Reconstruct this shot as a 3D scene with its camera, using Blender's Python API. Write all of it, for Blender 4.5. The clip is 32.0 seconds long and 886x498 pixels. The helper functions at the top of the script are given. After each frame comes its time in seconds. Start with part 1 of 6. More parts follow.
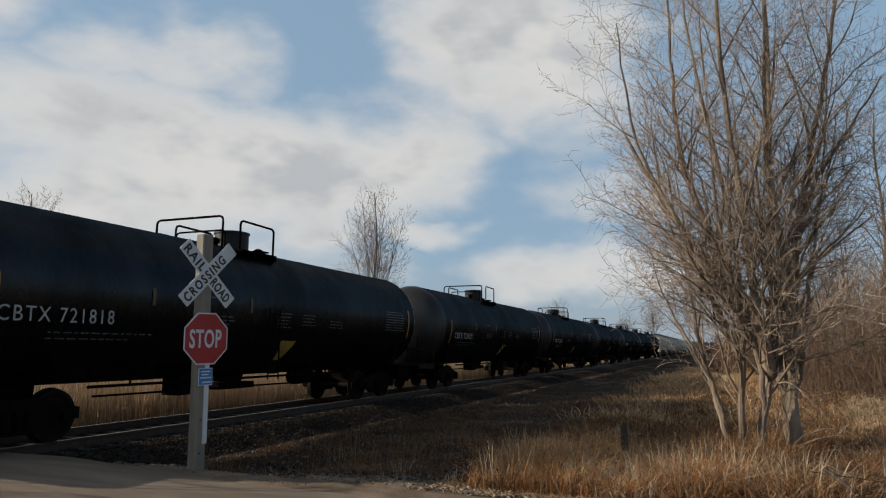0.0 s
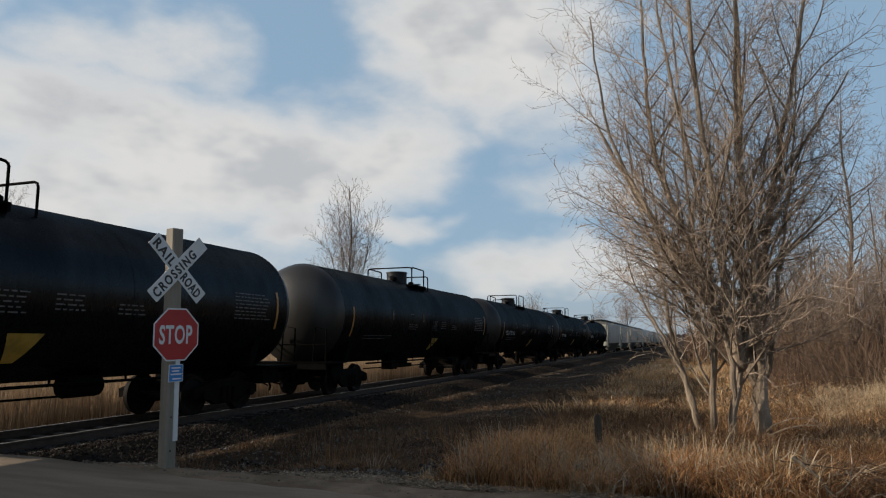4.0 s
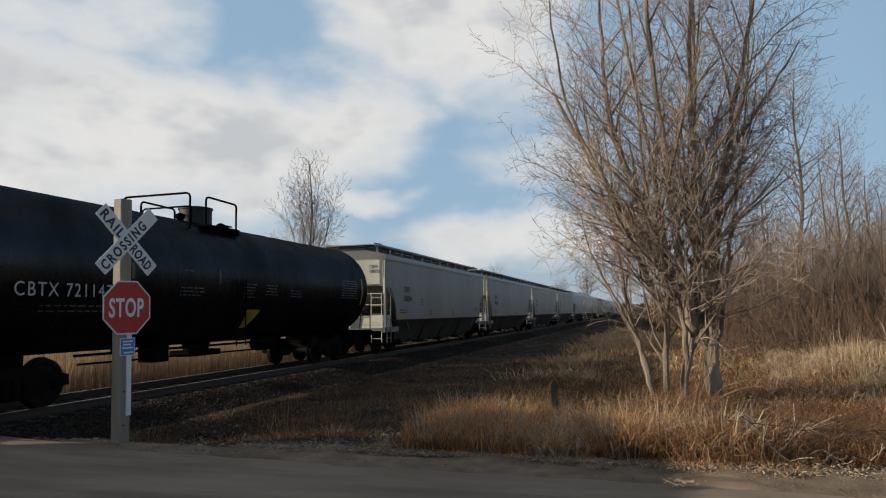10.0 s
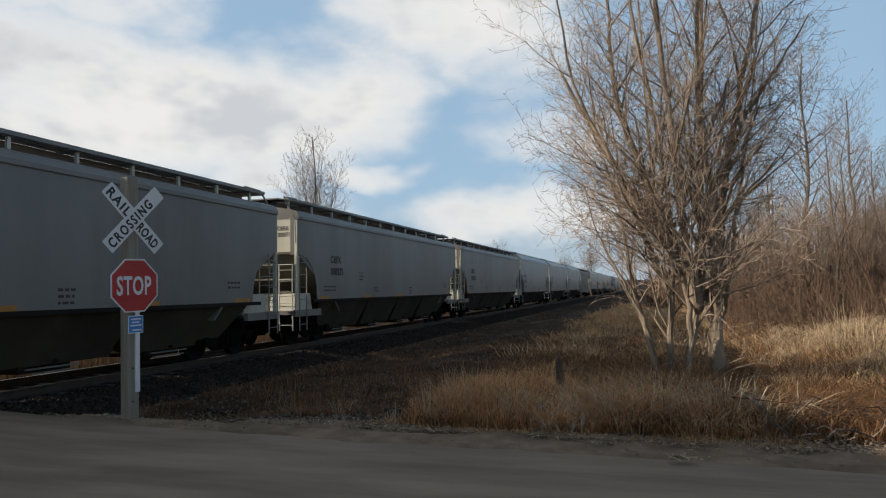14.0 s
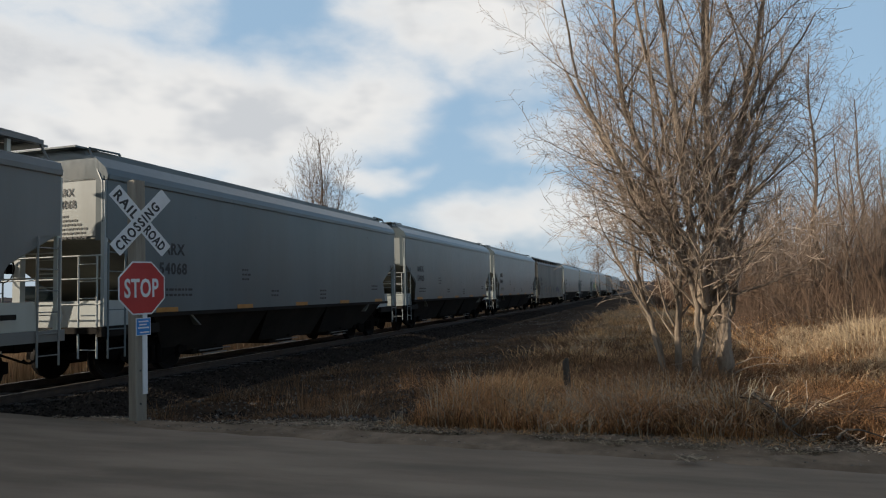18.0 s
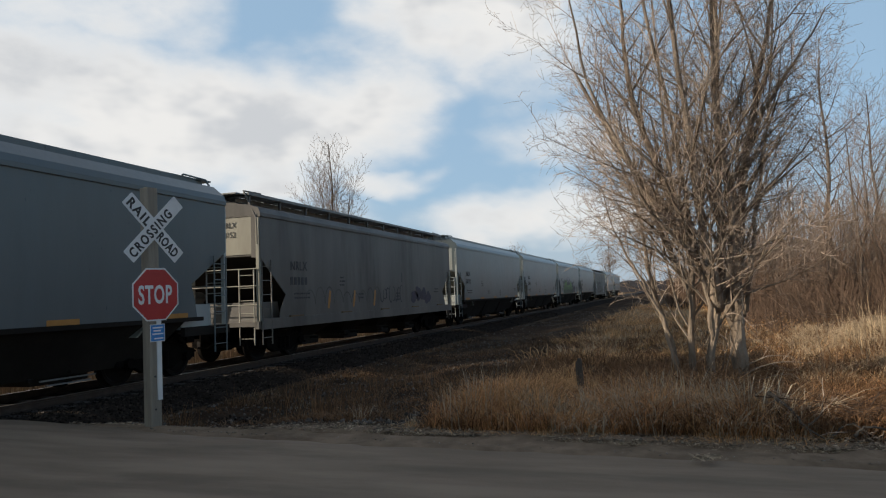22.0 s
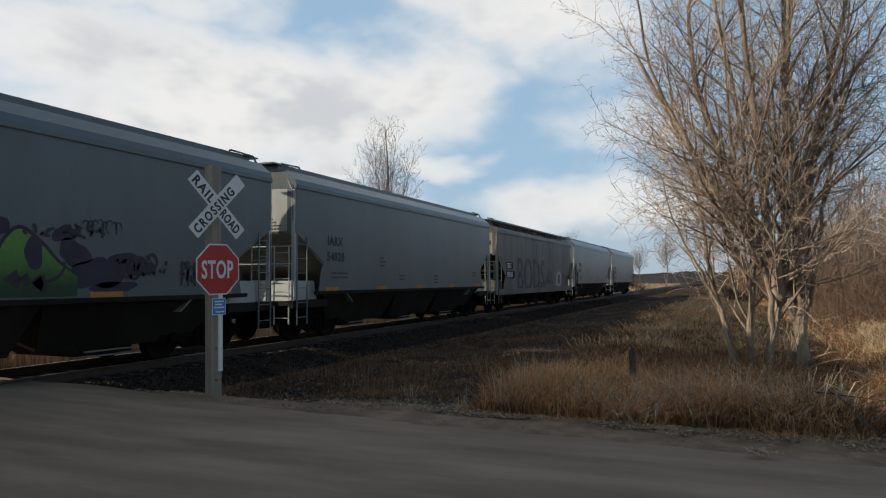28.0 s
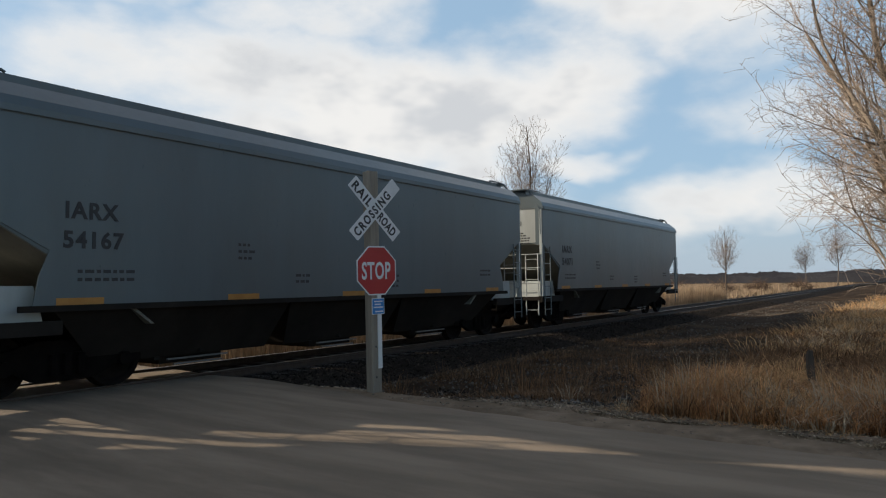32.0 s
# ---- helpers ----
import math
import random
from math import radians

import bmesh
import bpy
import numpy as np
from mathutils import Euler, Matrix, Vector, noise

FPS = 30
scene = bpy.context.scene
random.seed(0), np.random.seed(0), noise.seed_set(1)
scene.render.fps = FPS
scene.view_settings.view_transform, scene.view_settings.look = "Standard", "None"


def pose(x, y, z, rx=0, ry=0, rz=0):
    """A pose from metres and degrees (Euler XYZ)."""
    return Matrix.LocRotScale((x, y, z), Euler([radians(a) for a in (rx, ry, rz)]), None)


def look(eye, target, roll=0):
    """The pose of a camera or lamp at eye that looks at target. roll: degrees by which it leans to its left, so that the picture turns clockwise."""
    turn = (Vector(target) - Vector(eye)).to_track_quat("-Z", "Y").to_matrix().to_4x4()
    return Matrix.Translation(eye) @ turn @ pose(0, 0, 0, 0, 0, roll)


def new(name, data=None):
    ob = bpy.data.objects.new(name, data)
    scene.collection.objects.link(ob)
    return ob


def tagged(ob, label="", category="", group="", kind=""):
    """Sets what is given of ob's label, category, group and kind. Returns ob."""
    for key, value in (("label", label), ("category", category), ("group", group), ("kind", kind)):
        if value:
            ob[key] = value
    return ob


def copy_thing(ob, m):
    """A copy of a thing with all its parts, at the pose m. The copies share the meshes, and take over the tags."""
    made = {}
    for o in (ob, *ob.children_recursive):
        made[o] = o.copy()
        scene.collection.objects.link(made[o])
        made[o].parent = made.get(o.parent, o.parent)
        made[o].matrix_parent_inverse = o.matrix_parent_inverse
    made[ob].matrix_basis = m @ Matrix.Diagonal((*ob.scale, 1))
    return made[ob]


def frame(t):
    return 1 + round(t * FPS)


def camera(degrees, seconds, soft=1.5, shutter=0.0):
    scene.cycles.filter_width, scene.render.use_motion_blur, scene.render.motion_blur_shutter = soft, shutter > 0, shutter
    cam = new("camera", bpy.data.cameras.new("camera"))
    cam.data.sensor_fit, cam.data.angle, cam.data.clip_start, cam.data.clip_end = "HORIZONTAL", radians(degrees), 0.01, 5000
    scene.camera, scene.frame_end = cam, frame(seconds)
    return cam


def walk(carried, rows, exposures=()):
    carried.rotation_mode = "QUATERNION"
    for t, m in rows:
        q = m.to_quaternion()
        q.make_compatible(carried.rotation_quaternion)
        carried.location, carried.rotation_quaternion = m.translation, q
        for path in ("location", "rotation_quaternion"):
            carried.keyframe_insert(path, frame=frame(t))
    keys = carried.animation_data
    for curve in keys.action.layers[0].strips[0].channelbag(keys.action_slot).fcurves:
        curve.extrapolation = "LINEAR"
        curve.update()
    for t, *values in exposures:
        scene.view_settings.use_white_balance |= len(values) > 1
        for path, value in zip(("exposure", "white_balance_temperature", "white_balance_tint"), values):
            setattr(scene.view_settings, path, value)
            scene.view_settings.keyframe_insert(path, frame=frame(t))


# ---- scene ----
cam = camera(65.2, 32.0, soft=1.15)
PATH = [
    (0, (-0.025, -0.056, 1.785), (-0.749, 1.787, 2.067), 0.3),
    (0.5, (-0.019, -0.043, 1.785), (-0.705, 1.819, 2.038), 0.5),
    (1, (-0.019, -0.015, 1.791), (-0.694, 1.851, 2.042), 0.4),
    (1.5, (-0.021, -0.068, 1.778), (-0.683, 1.807, 1.993), 0.5),
    (2, (-0.021, -0.079, 1.778), (-0.675, 1.797, 2.009), 0.2),
    (2.5, (-0.028, -0.088, 1.784), (-0.689, 1.784, 2.024), 0.3),
    (3, (-0.024, 0.008, 1.793), (-0.693, 1.878, 2.034), 0.2),
    (3.5, (-0.026, -0.005, 1.788), (-0.689, 1.864, 2.048), 0.1),
    (5.5, (-0.02, 0.004, 1.784), (-0.675, 1.874, 2.057), -0.8),
    (6, (-0.018, -0.031, 1.792), (-0.669, 1.839, 2.07), -0.8),
    (6.5, (-0.016, -0.056, 1.787), (-0.667, 1.814, 2.066), -0.7),
    (7, (-0.019, -0.066, 1.786), (-0.675, 1.802, 2.068), -0.7),
    (7.5, (-0.002, -0.055, 1.779), (-0.591, 1.837, 2.047), -2.2),
    (8, (0.001, -0.002, 1.76), (-0.624, 1.884, 1.986), -2.6),
    (8.5, (0.004, 0.001, 1.746), (-0.703, 1.861, 1.938), -2.0),
    (9, (0.02, 0.005, 1.73), (-0.722, 1.851, 1.934), -1.9),
    (9.5, (0.044, 0.049, 1.729), (-0.618, 1.925, 1.929), -2.7),
    (10, (0.049, 0.065, 1.729), (-0.511, 1.976, 1.916), -1.0),
    (10.5, (0.038, 0.043, 1.735), (-0.492, 1.967, 1.874), -1.1),
    (11, (0.041, 0.039, 1.737), (-0.492, 1.962, 1.863), -2.1),
    (11.5, (0.042, 0.068, 1.744), (-0.467, 1.997, 1.888), -2.1),
    (12, (0.036, 0.01, 1.737), (-0.533, 1.925, 1.826), 0.2),
    (12.5, (0.04, 0.009, 1.742), (-0.514, 1.927, 1.865), 0.1),
    (13, (0.034, 0.046, 1.755), (-0.531, 1.961, 1.871), -0.9),
    (13.5, (0.029, 0.038, 1.755), (-0.543, 1.951, 1.872), -0.9),
    (15.5, (0.028, 0.041, 1.75), (-0.543, 1.954, 1.872), -1.8),
    (16, (0.027, 0.033, 1.747), (-0.537, 1.95, 1.841), -1.7),
    (16.5, (0.031, 0.023, 1.744), (-0.51, 1.945, 1.856), -1.2),
    (17, (0.029, 0.026, 1.749), (-0.539, 1.94, 1.869), -1.1),
    (17.5, (0.031, 0.04, 1.735), (-0.549, 1.95, 1.859), -1.4),
    (18, (0.033, 0.048, 1.738), (-0.558, 1.955, 1.863), -1.3),
    (18.5, (0.031, 0.047, 1.733), (-0.569, 1.95, 1.869), -1.3),
    (19, (0.028, 0.03, 1.731), (-0.571, 1.933, 1.874), -1.3),
    (19.5, (0.027, 0.041, 1.736), (-0.571, 1.944, 1.881), -1.5),
    (20, (0.022, 0.035, 1.732), (-0.592, 1.933, 1.88), -1.7),
    (20.5, (0.022, 0.036, 1.73), (-0.599, 1.931, 1.88), -1.6),
    (21, (0.032, 0.025, 1.726), (-0.588, 1.92, 1.873), -1.8),
    (21.5, (0.028, 0.033, 1.73), (-0.6, 1.928, 1.863), -2.1),
    (22, (0.032, 0.038, 1.736), (-0.588, 1.935, 1.869), -2.1),
    (22.5, (0.037, 0.032, 1.731), (-0.579, 1.929, 1.87), -1.9),
    (23, (0.039, 0.028, 1.737), (-0.599, 1.918, 1.876), -1.6),
    (23.5, (0.031, 0.023, 1.735), (-0.636, 1.904, 1.865), -1.1),
    (24, (0.016, 0.013, 1.747), (-0.633, 1.899, 1.889), -1.0),
    (24.5, (0.018, 0.014, 1.735), (-0.627, 1.899, 1.901), -1.2),
    (25, (0.014, -0.004, 1.742), (-0.661, 1.875, 1.858), -2.2),
    (25.5, (0.014, -0.008, 1.746), (-0.752, 1.838, 1.814), -1.6),
    (27.5, (-0.065, -0.034, 1.69), (-0.833, 1.811, 1.776), 0.1),
    (28, (0.025, -0.009, 1.714), (-0.74, 1.837, 1.805), -0.3),
    (28.5, (-0.049, -0.042, 1.677), (-0.825, 1.799, 1.763), -1.0),
    (29, (-0.053, -0.045, 1.675), (-0.867, 1.779, 1.771), -2.2),
    (29.5, (-0.031, -0.063, 1.686), (-0.841, 1.763, 1.79), -2.4),
    (30, (-0.004, -0.03, 1.735), (-0.849, 1.78, 1.84), -2.0),
    (30.5, (-0.099, -0.028, 1.7), (-0.977, 1.766, 1.793), -1.7),
    (31, (-0.107, -0.032, 1.693), (-1.112, 1.695, 1.772), -0.3),
    (31.5, (-0.132, -0.017, 1.702), (-1.193, 1.677, 1.779), -0.1),
    (32, (-0.138, -0.052, 1.681), (-1.261, 1.6, 1.781), -0.8),
]
walk(cam, [(t, look(eye, target, roll)) for t, eye, target, roll in PATH],
     exposures=[(0.0, -0.30), (3.0, -0.22), (7.0, -0.22), (9.5, -0.14), (12.0, 0.0), (16.0, 0.04), (25.0, 0.05), (28.0, 0.06), (31.0, 0.02), (32.0, 0.10)])

# ---- world, sun ----
SUN_AZ, SUN_EL = radians(-110.7), radians(18.8)      # bearing from +y, clockwise positive; height
world = bpy.data.worlds.new("sky")
scene.world = world
world.use_nodes = True


class Nodes:
    """Short-hand for wiring a node tree."""

    def __init__(self, tree):
        self.t = tree
        tree.nodes.clear()

    def add(self, kind):
        return self.t.nodes.new(kind)

    def link(self, a, b):
        self.t.links.new(a, b)

    def put(self, sock, v):
        if isinstance(v, bpy.types.NodeSocket):
            self.link(v, sock)
        else:
            sock.default_value = v

    def math(self, op, a, b=0.0, c=None, clamp=False):
        n = self.add("ShaderNodeMath")
        n.operation, n.use_clamp = op, clamp
        self.put(n.inputs[0], a)
        self.put(n.inputs[1], b)
        if c is not None:
            self.put(n.inputs[2], c)
        return n.outputs[0]

    def noise(self, vec, scale, detail=4.0, rough=0.55, dim="3D"):
        n = self.add("ShaderNodeTexNoise")
        n.noise_dimensions = dim
        if vec is not None:
            self.link(vec, n.inputs["Vector"])
        n.inputs["Scale"].default_value = scale
        n.inputs["Detail"].default_value = detail
        n.inputs["Roughness"].default_value = rough
        return n.outputs["Fac"]

    def ramp(self, fac, lo, hi, a=0.0, b=1.0, smooth=True):
        n = self.add("ShaderNodeMapRange")
        n.interpolation_type = "SMOOTHSTEP" if smooth else "LINEAR"
        self.put(n.inputs[0], fac)
        for i, v in zip((1, 2, 3, 4), (lo, hi, a, b)):
            n.inputs[i].default_value = v
        return n.outputs[0]

    def mix(self, fac, a, b, kind="MIX"):
        n = self.add("ShaderNodeMix")
        n.data_type, n.blend_type = "RGBA", kind
        self.put(n.inputs[0], fac)
        for s, v in ((n.inputs[6], a), (n.inputs[7], b)):
            self.put(s, (*v, 1.0) if isinstance(v, tuple) and len(v) == 3 else v)
        return n.outputs[2]


def build_sky():
    n = Nodes(world.node_tree)
    sky = n.add("ShaderNodeTexSky")
    sky.sky_type, sky.sun_disc, sky.sun_elevation, sky.sun_rotation = "NISHITA", False, SUN_EL, SUN_AZ % (2 * math.pi)
    sky.air_density, sky.dust_density, sky.ozone_density = 1.0, 1.2, 1.6
    way = n.add("ShaderNodeTexCoord").outputs["Generated"]
    sep = n.add("ShaderNodeSeparateXYZ")
    n.link(way, sep.inputs[0])
    x, y, z = sep.outputs
    az = n.math("MULTIPLY", n.math("ARCTAN2", x, y), 180 / math.pi)
    el = n.math("MULTIPLY", n.math("ARCSINE", z), 180 / math.pi)
    flat = n.add("ShaderNodeCombineXYZ")
    n.link(n.math("MULTIPLY", az, 0.06), flat.inputs[0])
    n.link(n.math("MULTIPLY", el, 0.11), flat.inputs[1])
    soft = n.noise(flat.outputs[0], 1.1, 6.0, 0.55)
    fine = n.noise(flat.outputs[0], 4.5, 5.0, 0.6)
    wob = n.math("ADD", n.math("MULTIPLY", n.math("SUBTRACT", soft, 0.5), 1.9),
                 n.math("MULTIPLY", n.math("SUBTRACT", fine, 0.5), 0.75))
    wa = n.math("MULTIPLY", n.math("SUBTRACT", n.noise(flat.outputs[0], 0.8, 4.0, 0.55), 0.5), 26.0)
    shift = n.add("ShaderNodeVectorMath")
    shift.operation = "ADD"
    n.link(flat.outputs[0], shift.inputs[0])
    shift.inputs[1].default_value = (7.3, 3.1, 0)
    wb = n.math("MULTIPLY", n.math("SUBTRACT", n.noise(shift.outputs[0], 1.0, 4.0, 0.55), 0.5), 11.0)
    caz, cel = n.math("ADD", az, wa), n.math("ADD", el, wb)
    # cloud banks: bearing, height, half-width, half-height (degrees), strength
    banks = CLOUDS
    dens = None
    for a0, e0, ra, re, k in banks:
        p = n.math("POWER", n.math("ABSOLUTE", n.math("DIVIDE", n.math("SUBTRACT", caz, a0), ra)), 2.0)
        q = n.math("POWER", n.math("ABSOLUTE", n.math("DIVIDE", n.math("SUBTRACT", cel, e0), re)), 2.0)
        d = n.math("MULTIPLY", n.math("SUBTRACT", 1.0, n.math("ADD", p, q)), k)
        dens = d if dens is None else n.math("SMOOTH_MAX", dens, d, 0.25)
    dens = n.math("MAXIMUM", dens, -0.9)
    # broken cloud over the rest of the sky
    away = n.ramp(n.math("ABSOLUTE", n.math("ADD", az, 24.0)), 44.0, 60.0)
    high = n.ramp(el, 29.0, 36.0)
    rest = n.math("MULTIPLY", n.math("MAXIMUM", away, high), n.ramp(el, 2.0, 12.0))
    east = n.ramp(x, 0.20, 0.60)
    rest = n.math("MULTIPLY", rest, n.math("SUBTRACT", 1.0, east))
    dens = n.math("SUBTRACT", dens, n.math("MULTIPLY", east, 0.7))
    dens = n.math("ADD", dens, n.math("MULTIPLY", rest, 0.66))
    cloud = n.ramp(n.math("ADD", dens, wob), -0.75, 0.95)
    thick = n.ramp(n.math("ADD", dens, n.math("MULTIPLY", wob, 0.9)), 0.35, 1.15)
    low = n.ramp(el, 0.0, 9.0, 1.0, 0.0)
    white, grey = (0.86, 0.84, 0.81), (0.61, 0.62, 0.635)
    belly = n.mix(n.math("MULTIPLY", thick, n.ramp(n.noise(flat.outputs[0], 2.2, 3.0, 0.5), 0.40, 0.62)), white, grey)
    # warmer, lower-sun tint on the cloud round the back of the sky
    belly = n.mix(n.math("MULTIPLY", rest, 0.9), belly, (0.86, 0.76, 0.62))
    gain = n.add("ShaderNodeVectorMath")
    gain.operation = "SCALE"
    n.link(sky.outputs[0], gain.inputs[0])
    gain.inputs["Scale"].default_value = SKY_GAIN
    even = n.mix(n.math("MULTIPLY", n.ramp(el, 26.0, 52.0, 0.75, 0.0), n.math("SUBTRACT", 1.0, east)), gain.outputs[0], (0.345, 0.53, 0.725))
    base = n.mix(n.math("MULTIPLY", n.math("ADD", n.math("MULTIPLY", low, 0.5), 0.06), n.math("SUBTRACT", 1.0, n.math("MULTIPLY", east, 0.6))), even, (0.46, 0.51, 0.555))
    col = n.mix(n.math("MULTIPLY", cloud, 0.93), base, belly)
    bg = n.add("ShaderNodeBackground")
    n.link(col, bg.inputs[0])
    bg.inputs[1].default_value = 1.0
    out = n.add("ShaderNodeOutputWorld")
    n.link(bg.outputs[0], out.inputs[0])


SKY_GAIN = 0.125
CLOUDS = [
    (-48, 16.5, 15, 5.0, 0.9), (-38, 13.5, 17, 6.0, 1.0), (-28, 15.5, 9, 5.5, 0.9), (-52, 10, 9, 5, 0.8),
    (-15, 24, 10, 6.5, 1.0), (-10.5, 19.5, 5, 3.0, 0.35), (-58, 26, 7, 4.5, 0.8), (-43, 22, 6, 3.0, 0.55),
    (-31, 9.0, 5.0, 2.8, 0.7), (-21, 9.5, 4.0, 1.5, 0.6), (-9, 5.6, 6.5, 2.4, 0.62), (-9, 12.5, 4.0, 1.8, 0.25),
    (-40, 6.5, 12, 3.0, 0.4),
]
build_sky()
sun_data = bpy.data.lights.new("sun", "SUN")
sun_data.energy, sun_data.angle, sun_data.color = 5.0, radians(0.6), (1.0, 0.87, 0.70)
sun = new("sun", sun_data)
sun.matrix_world = look((0, 0, 30), (-math.sin(SUN_AZ) * math.cos(SUN_EL) * 10, -math.cos(SUN_AZ) * math.cos(SUN_EL) * 10, 30 - math.sin(SUN_EL) * 10))


# ---- materials ----
def surface(name, c1, c2, scale=3.0, rough=0.7, bump=0.1, fine=40.0, metal=0.0, stretch=(1, 1, 1), dirt=None, dirt_amount=0.4,
            per_object=0.0, per_island=0.0, dist=0.01, spec=0.5):
    """A paint, stone or wood: two colours mixed by coarse and fine noise, bump, optional dirt blotches and streaks."""
    m = bpy.data.materials.new(name)
    m.use_nodes = True
    n = Nodes(m.node_tree)
    co = n.add("ShaderNodeTexCoord").outputs["Object"]
    mp = n.add("ShaderNodeMapping")
    mp.inputs["Scale"].default_value = stretch
    n.link(co, mp.inputs[0])
    v = mp.outputs[0]
    big, small = n.noise(v, scale, 5.0, 0.6), n.noise(v, fine, 3.0, 0.6)
    fac = n.math("ADD", n.math("MULTIPLY", n.ramp(big, 0.3, 0.7), 0.65), n.math("MULTIPLY", small, 0.35))
    col = n.mix(fac, c1, c2)
    if dirt:
        blot = n.math("MULTIPLY", n.ramp(n.noise(v, scale * 0.45, 6.0, 0.65), 0.46, 0.7), dirt_amount)
        col = n.mix(blot, col, dirt)
    if per_object or per_island:
        if per_object:
            r = n.add("ShaderNodeObjectInfo").outputs["Random"]
        else:
            r = n.add("ShaderNodeNewGeometry").outputs["Random Per Island"]
        k = per_object or per_island
        col = n.mix(1.0, col, n.mix(r, (1 - k,) * 3, (1 + k,) * 3), "MULTIPLY")
    b = n.add("ShaderNodeBsdfPrincipled")
    n.link(col, b.inputs["Base Color"])
    n.link(n.math("ADD", n.math("MULTIPLY", n.math("SUBTRACT", small, 0.5), 0.25), rough, clamp=True), b.inputs["Roughness"])
    b.inputs["Metallic"].default_value = metal
    b.inputs["Specular IOR Level"].default_value = spec
    if bump:
        bp = n.add("ShaderNodeBump")
        bp.inputs["Strength"].default_value = bump
        bp.inputs["Distance"].default_value = dist
        n.link(n.math("ADD", small, big), bp.inputs["Height"])
        n.link(bp.outputs[0], b.inputs["Normal"])
    out = n.add("ShaderNodeOutputMaterial")
    n.link(b.outputs[0], out.inputs[0])
    return m


def sheen_paint(name, lo, hi, gloss, rough):
    """Old oily paint: a dark matt coat under a thin even gloss, with blotches and streaks in both."""
    m = bpy.data.materials.new(name)
    m.use_nodes = True
    n = Nodes(m.node_tree)
    co = n.add("ShaderNodeTexCoord").outputs["Object"]
    mp = n.add("ShaderNodeMapping")
    mp.inputs["Scale"].default_value = (1, 1, 0.35)
    n.link(co, mp.inputs[0])
    big, small = n.noise(mp.outputs[0], 0.8, 5.0, 0.6), n.noise(mp.outputs[0], 14.0, 3.0, 0.6)
    d, g, mx = n.add("ShaderNodeBsdfDiffuse"), n.add("ShaderNodeBsdfGlossy"), n.add("ShaderNodeMixShader")
    n.link(n.mix(n.math("ADD", n.math("MULTIPLY", big, 0.7), n.math("MULTIPLY", small, 0.3)), lo, hi), d.inputs[0])
    g.inputs[0].default_value = (0.78, 0.90, 1.0, 1.0)
    n.link(n.math("ADD", n.math("MULTIPLY", small, 0.12), rough), g.inputs["Roughness"])
    n.link(n.ramp(big, 0.3, 0.7, gloss * 0.7, gloss * 1.3), mx.inputs[0])
    n.link(d.outputs[0], mx.inputs[1])
    n.link(g.outputs[0], mx.inputs[2])
    out = n.add("ShaderNodeOutputMaterial")
    n.link(mx.outputs[0], out.inputs[0])
    return m


M_TANK = sheen_paint("black_tank_paint", (0.002, 0.0024, 0.0034), (0.008, 0.0078, 0.008), 0.031, 0.22)
# Heads: lifted above the barrel's black for their sun glow, plus dust blotches.
M_HEAD = surface("sunlit_dusty_head_paint", (0.005, 0.005, 0.005), (0.016, 0.0145, 0.013), 0.9, 0.43, 0.04, 25, dirt=(0.03, 0.026, 0.022), dirt_amount=0.5, stretch=(1, 1, 0.4), spec=0.6)
M_BLACK = surface("black_steel", (0.003, 0.003, 0.003), (0.007, 0.0065, 0.006), 3, 0.85, 0.1, 30, spec=0.03)
M_TRUCK = surface("grimy_truck_steel", (0.004, 0.0035, 0.003), (0.011, 0.0085, 0.007), 4, 0.9, 0.2, 40, spec=0.06)
M_WHEEL = surface("wheel_steel", (0.006, 0.005, 0.0045), (0.015, 0.011, 0.009), 5, 0.75, 0.1, 30, spec=0.12)
M_RAIL = surface("rusty_rail", (0.035, 0.022, 0.015), (0.075, 0.05, 0.035), 6, 0.65, 0.15, 40, metal=0.2)
M_RAILTOP = surface("worn_rail_head", (0.16, 0.13, 0.11), (0.27, 0.235, 0.20), 6, 0.5, 0.03, 40, metal=0.6)
M_DIMTAPE = surface("grimy_orange_tape", (0.10, 0.06, 0.02), (0.16, 0.09, 0.03), 4, 0.6, 0.02, 30)
M_GRAVEL = surface("grey_brown_gravel", (0.12, 0.10, 0.078), (0.27, 0.235, 0.19), 3, 0.9, 0.2, 20, per_island=0.6)
M_TIE = surface("creosoted_tie", (0.03, 0.024, 0.02), (0.075, 0.062, 0.052), 4, 0.9, 0.4, 30, stretch=(0.3, 3, 3), per_object=0.25)
M_BLUEGREY = surface("blue_grey_hopper_paint", (0.086, 0.116, 0.128), (0.127, 0.156, 0.165), 0.5, 0.33, 0.03, 12, stretch=(1, 1, 0.2), dirt=(0.094, 0.10, 0.094), dirt_amount=0.55)
M_LIGHTGREY = surface("light_grey_hopper_paint", (0.165, 0.163, 0.150), (0.222, 0.220, 0.205), 0.5, 0.42, 0.03, 12, stretch=(1, 1, 0.2), dirt=(0.12, 0.11, 0.095), dirt_amount=0.7)
M_TANGREY = surface("weathered_tan_grey_paint", (0.085, 0.077, 0.068), (0.165, 0.152, 0.134), 0.9, 0.5, 0.05, 14, stretch=(1, 1, 0.16), dirt=(0.038, 0.033, 0.028), dirt_amount=0.85)
# The end colours carry sunlight: lighter copies of the side paints.
M_ENDTAN = surface("sunlit_grimy_cream_end_paint", (0.30, 0.285, 0.225), (0.43, 0.41, 0.335), 0.8, 0.5, 0.03, 14, stretch=(1, 1, 0.25), dirt=(0.16, 0.14, 0.105), dirt_amount=0.7)
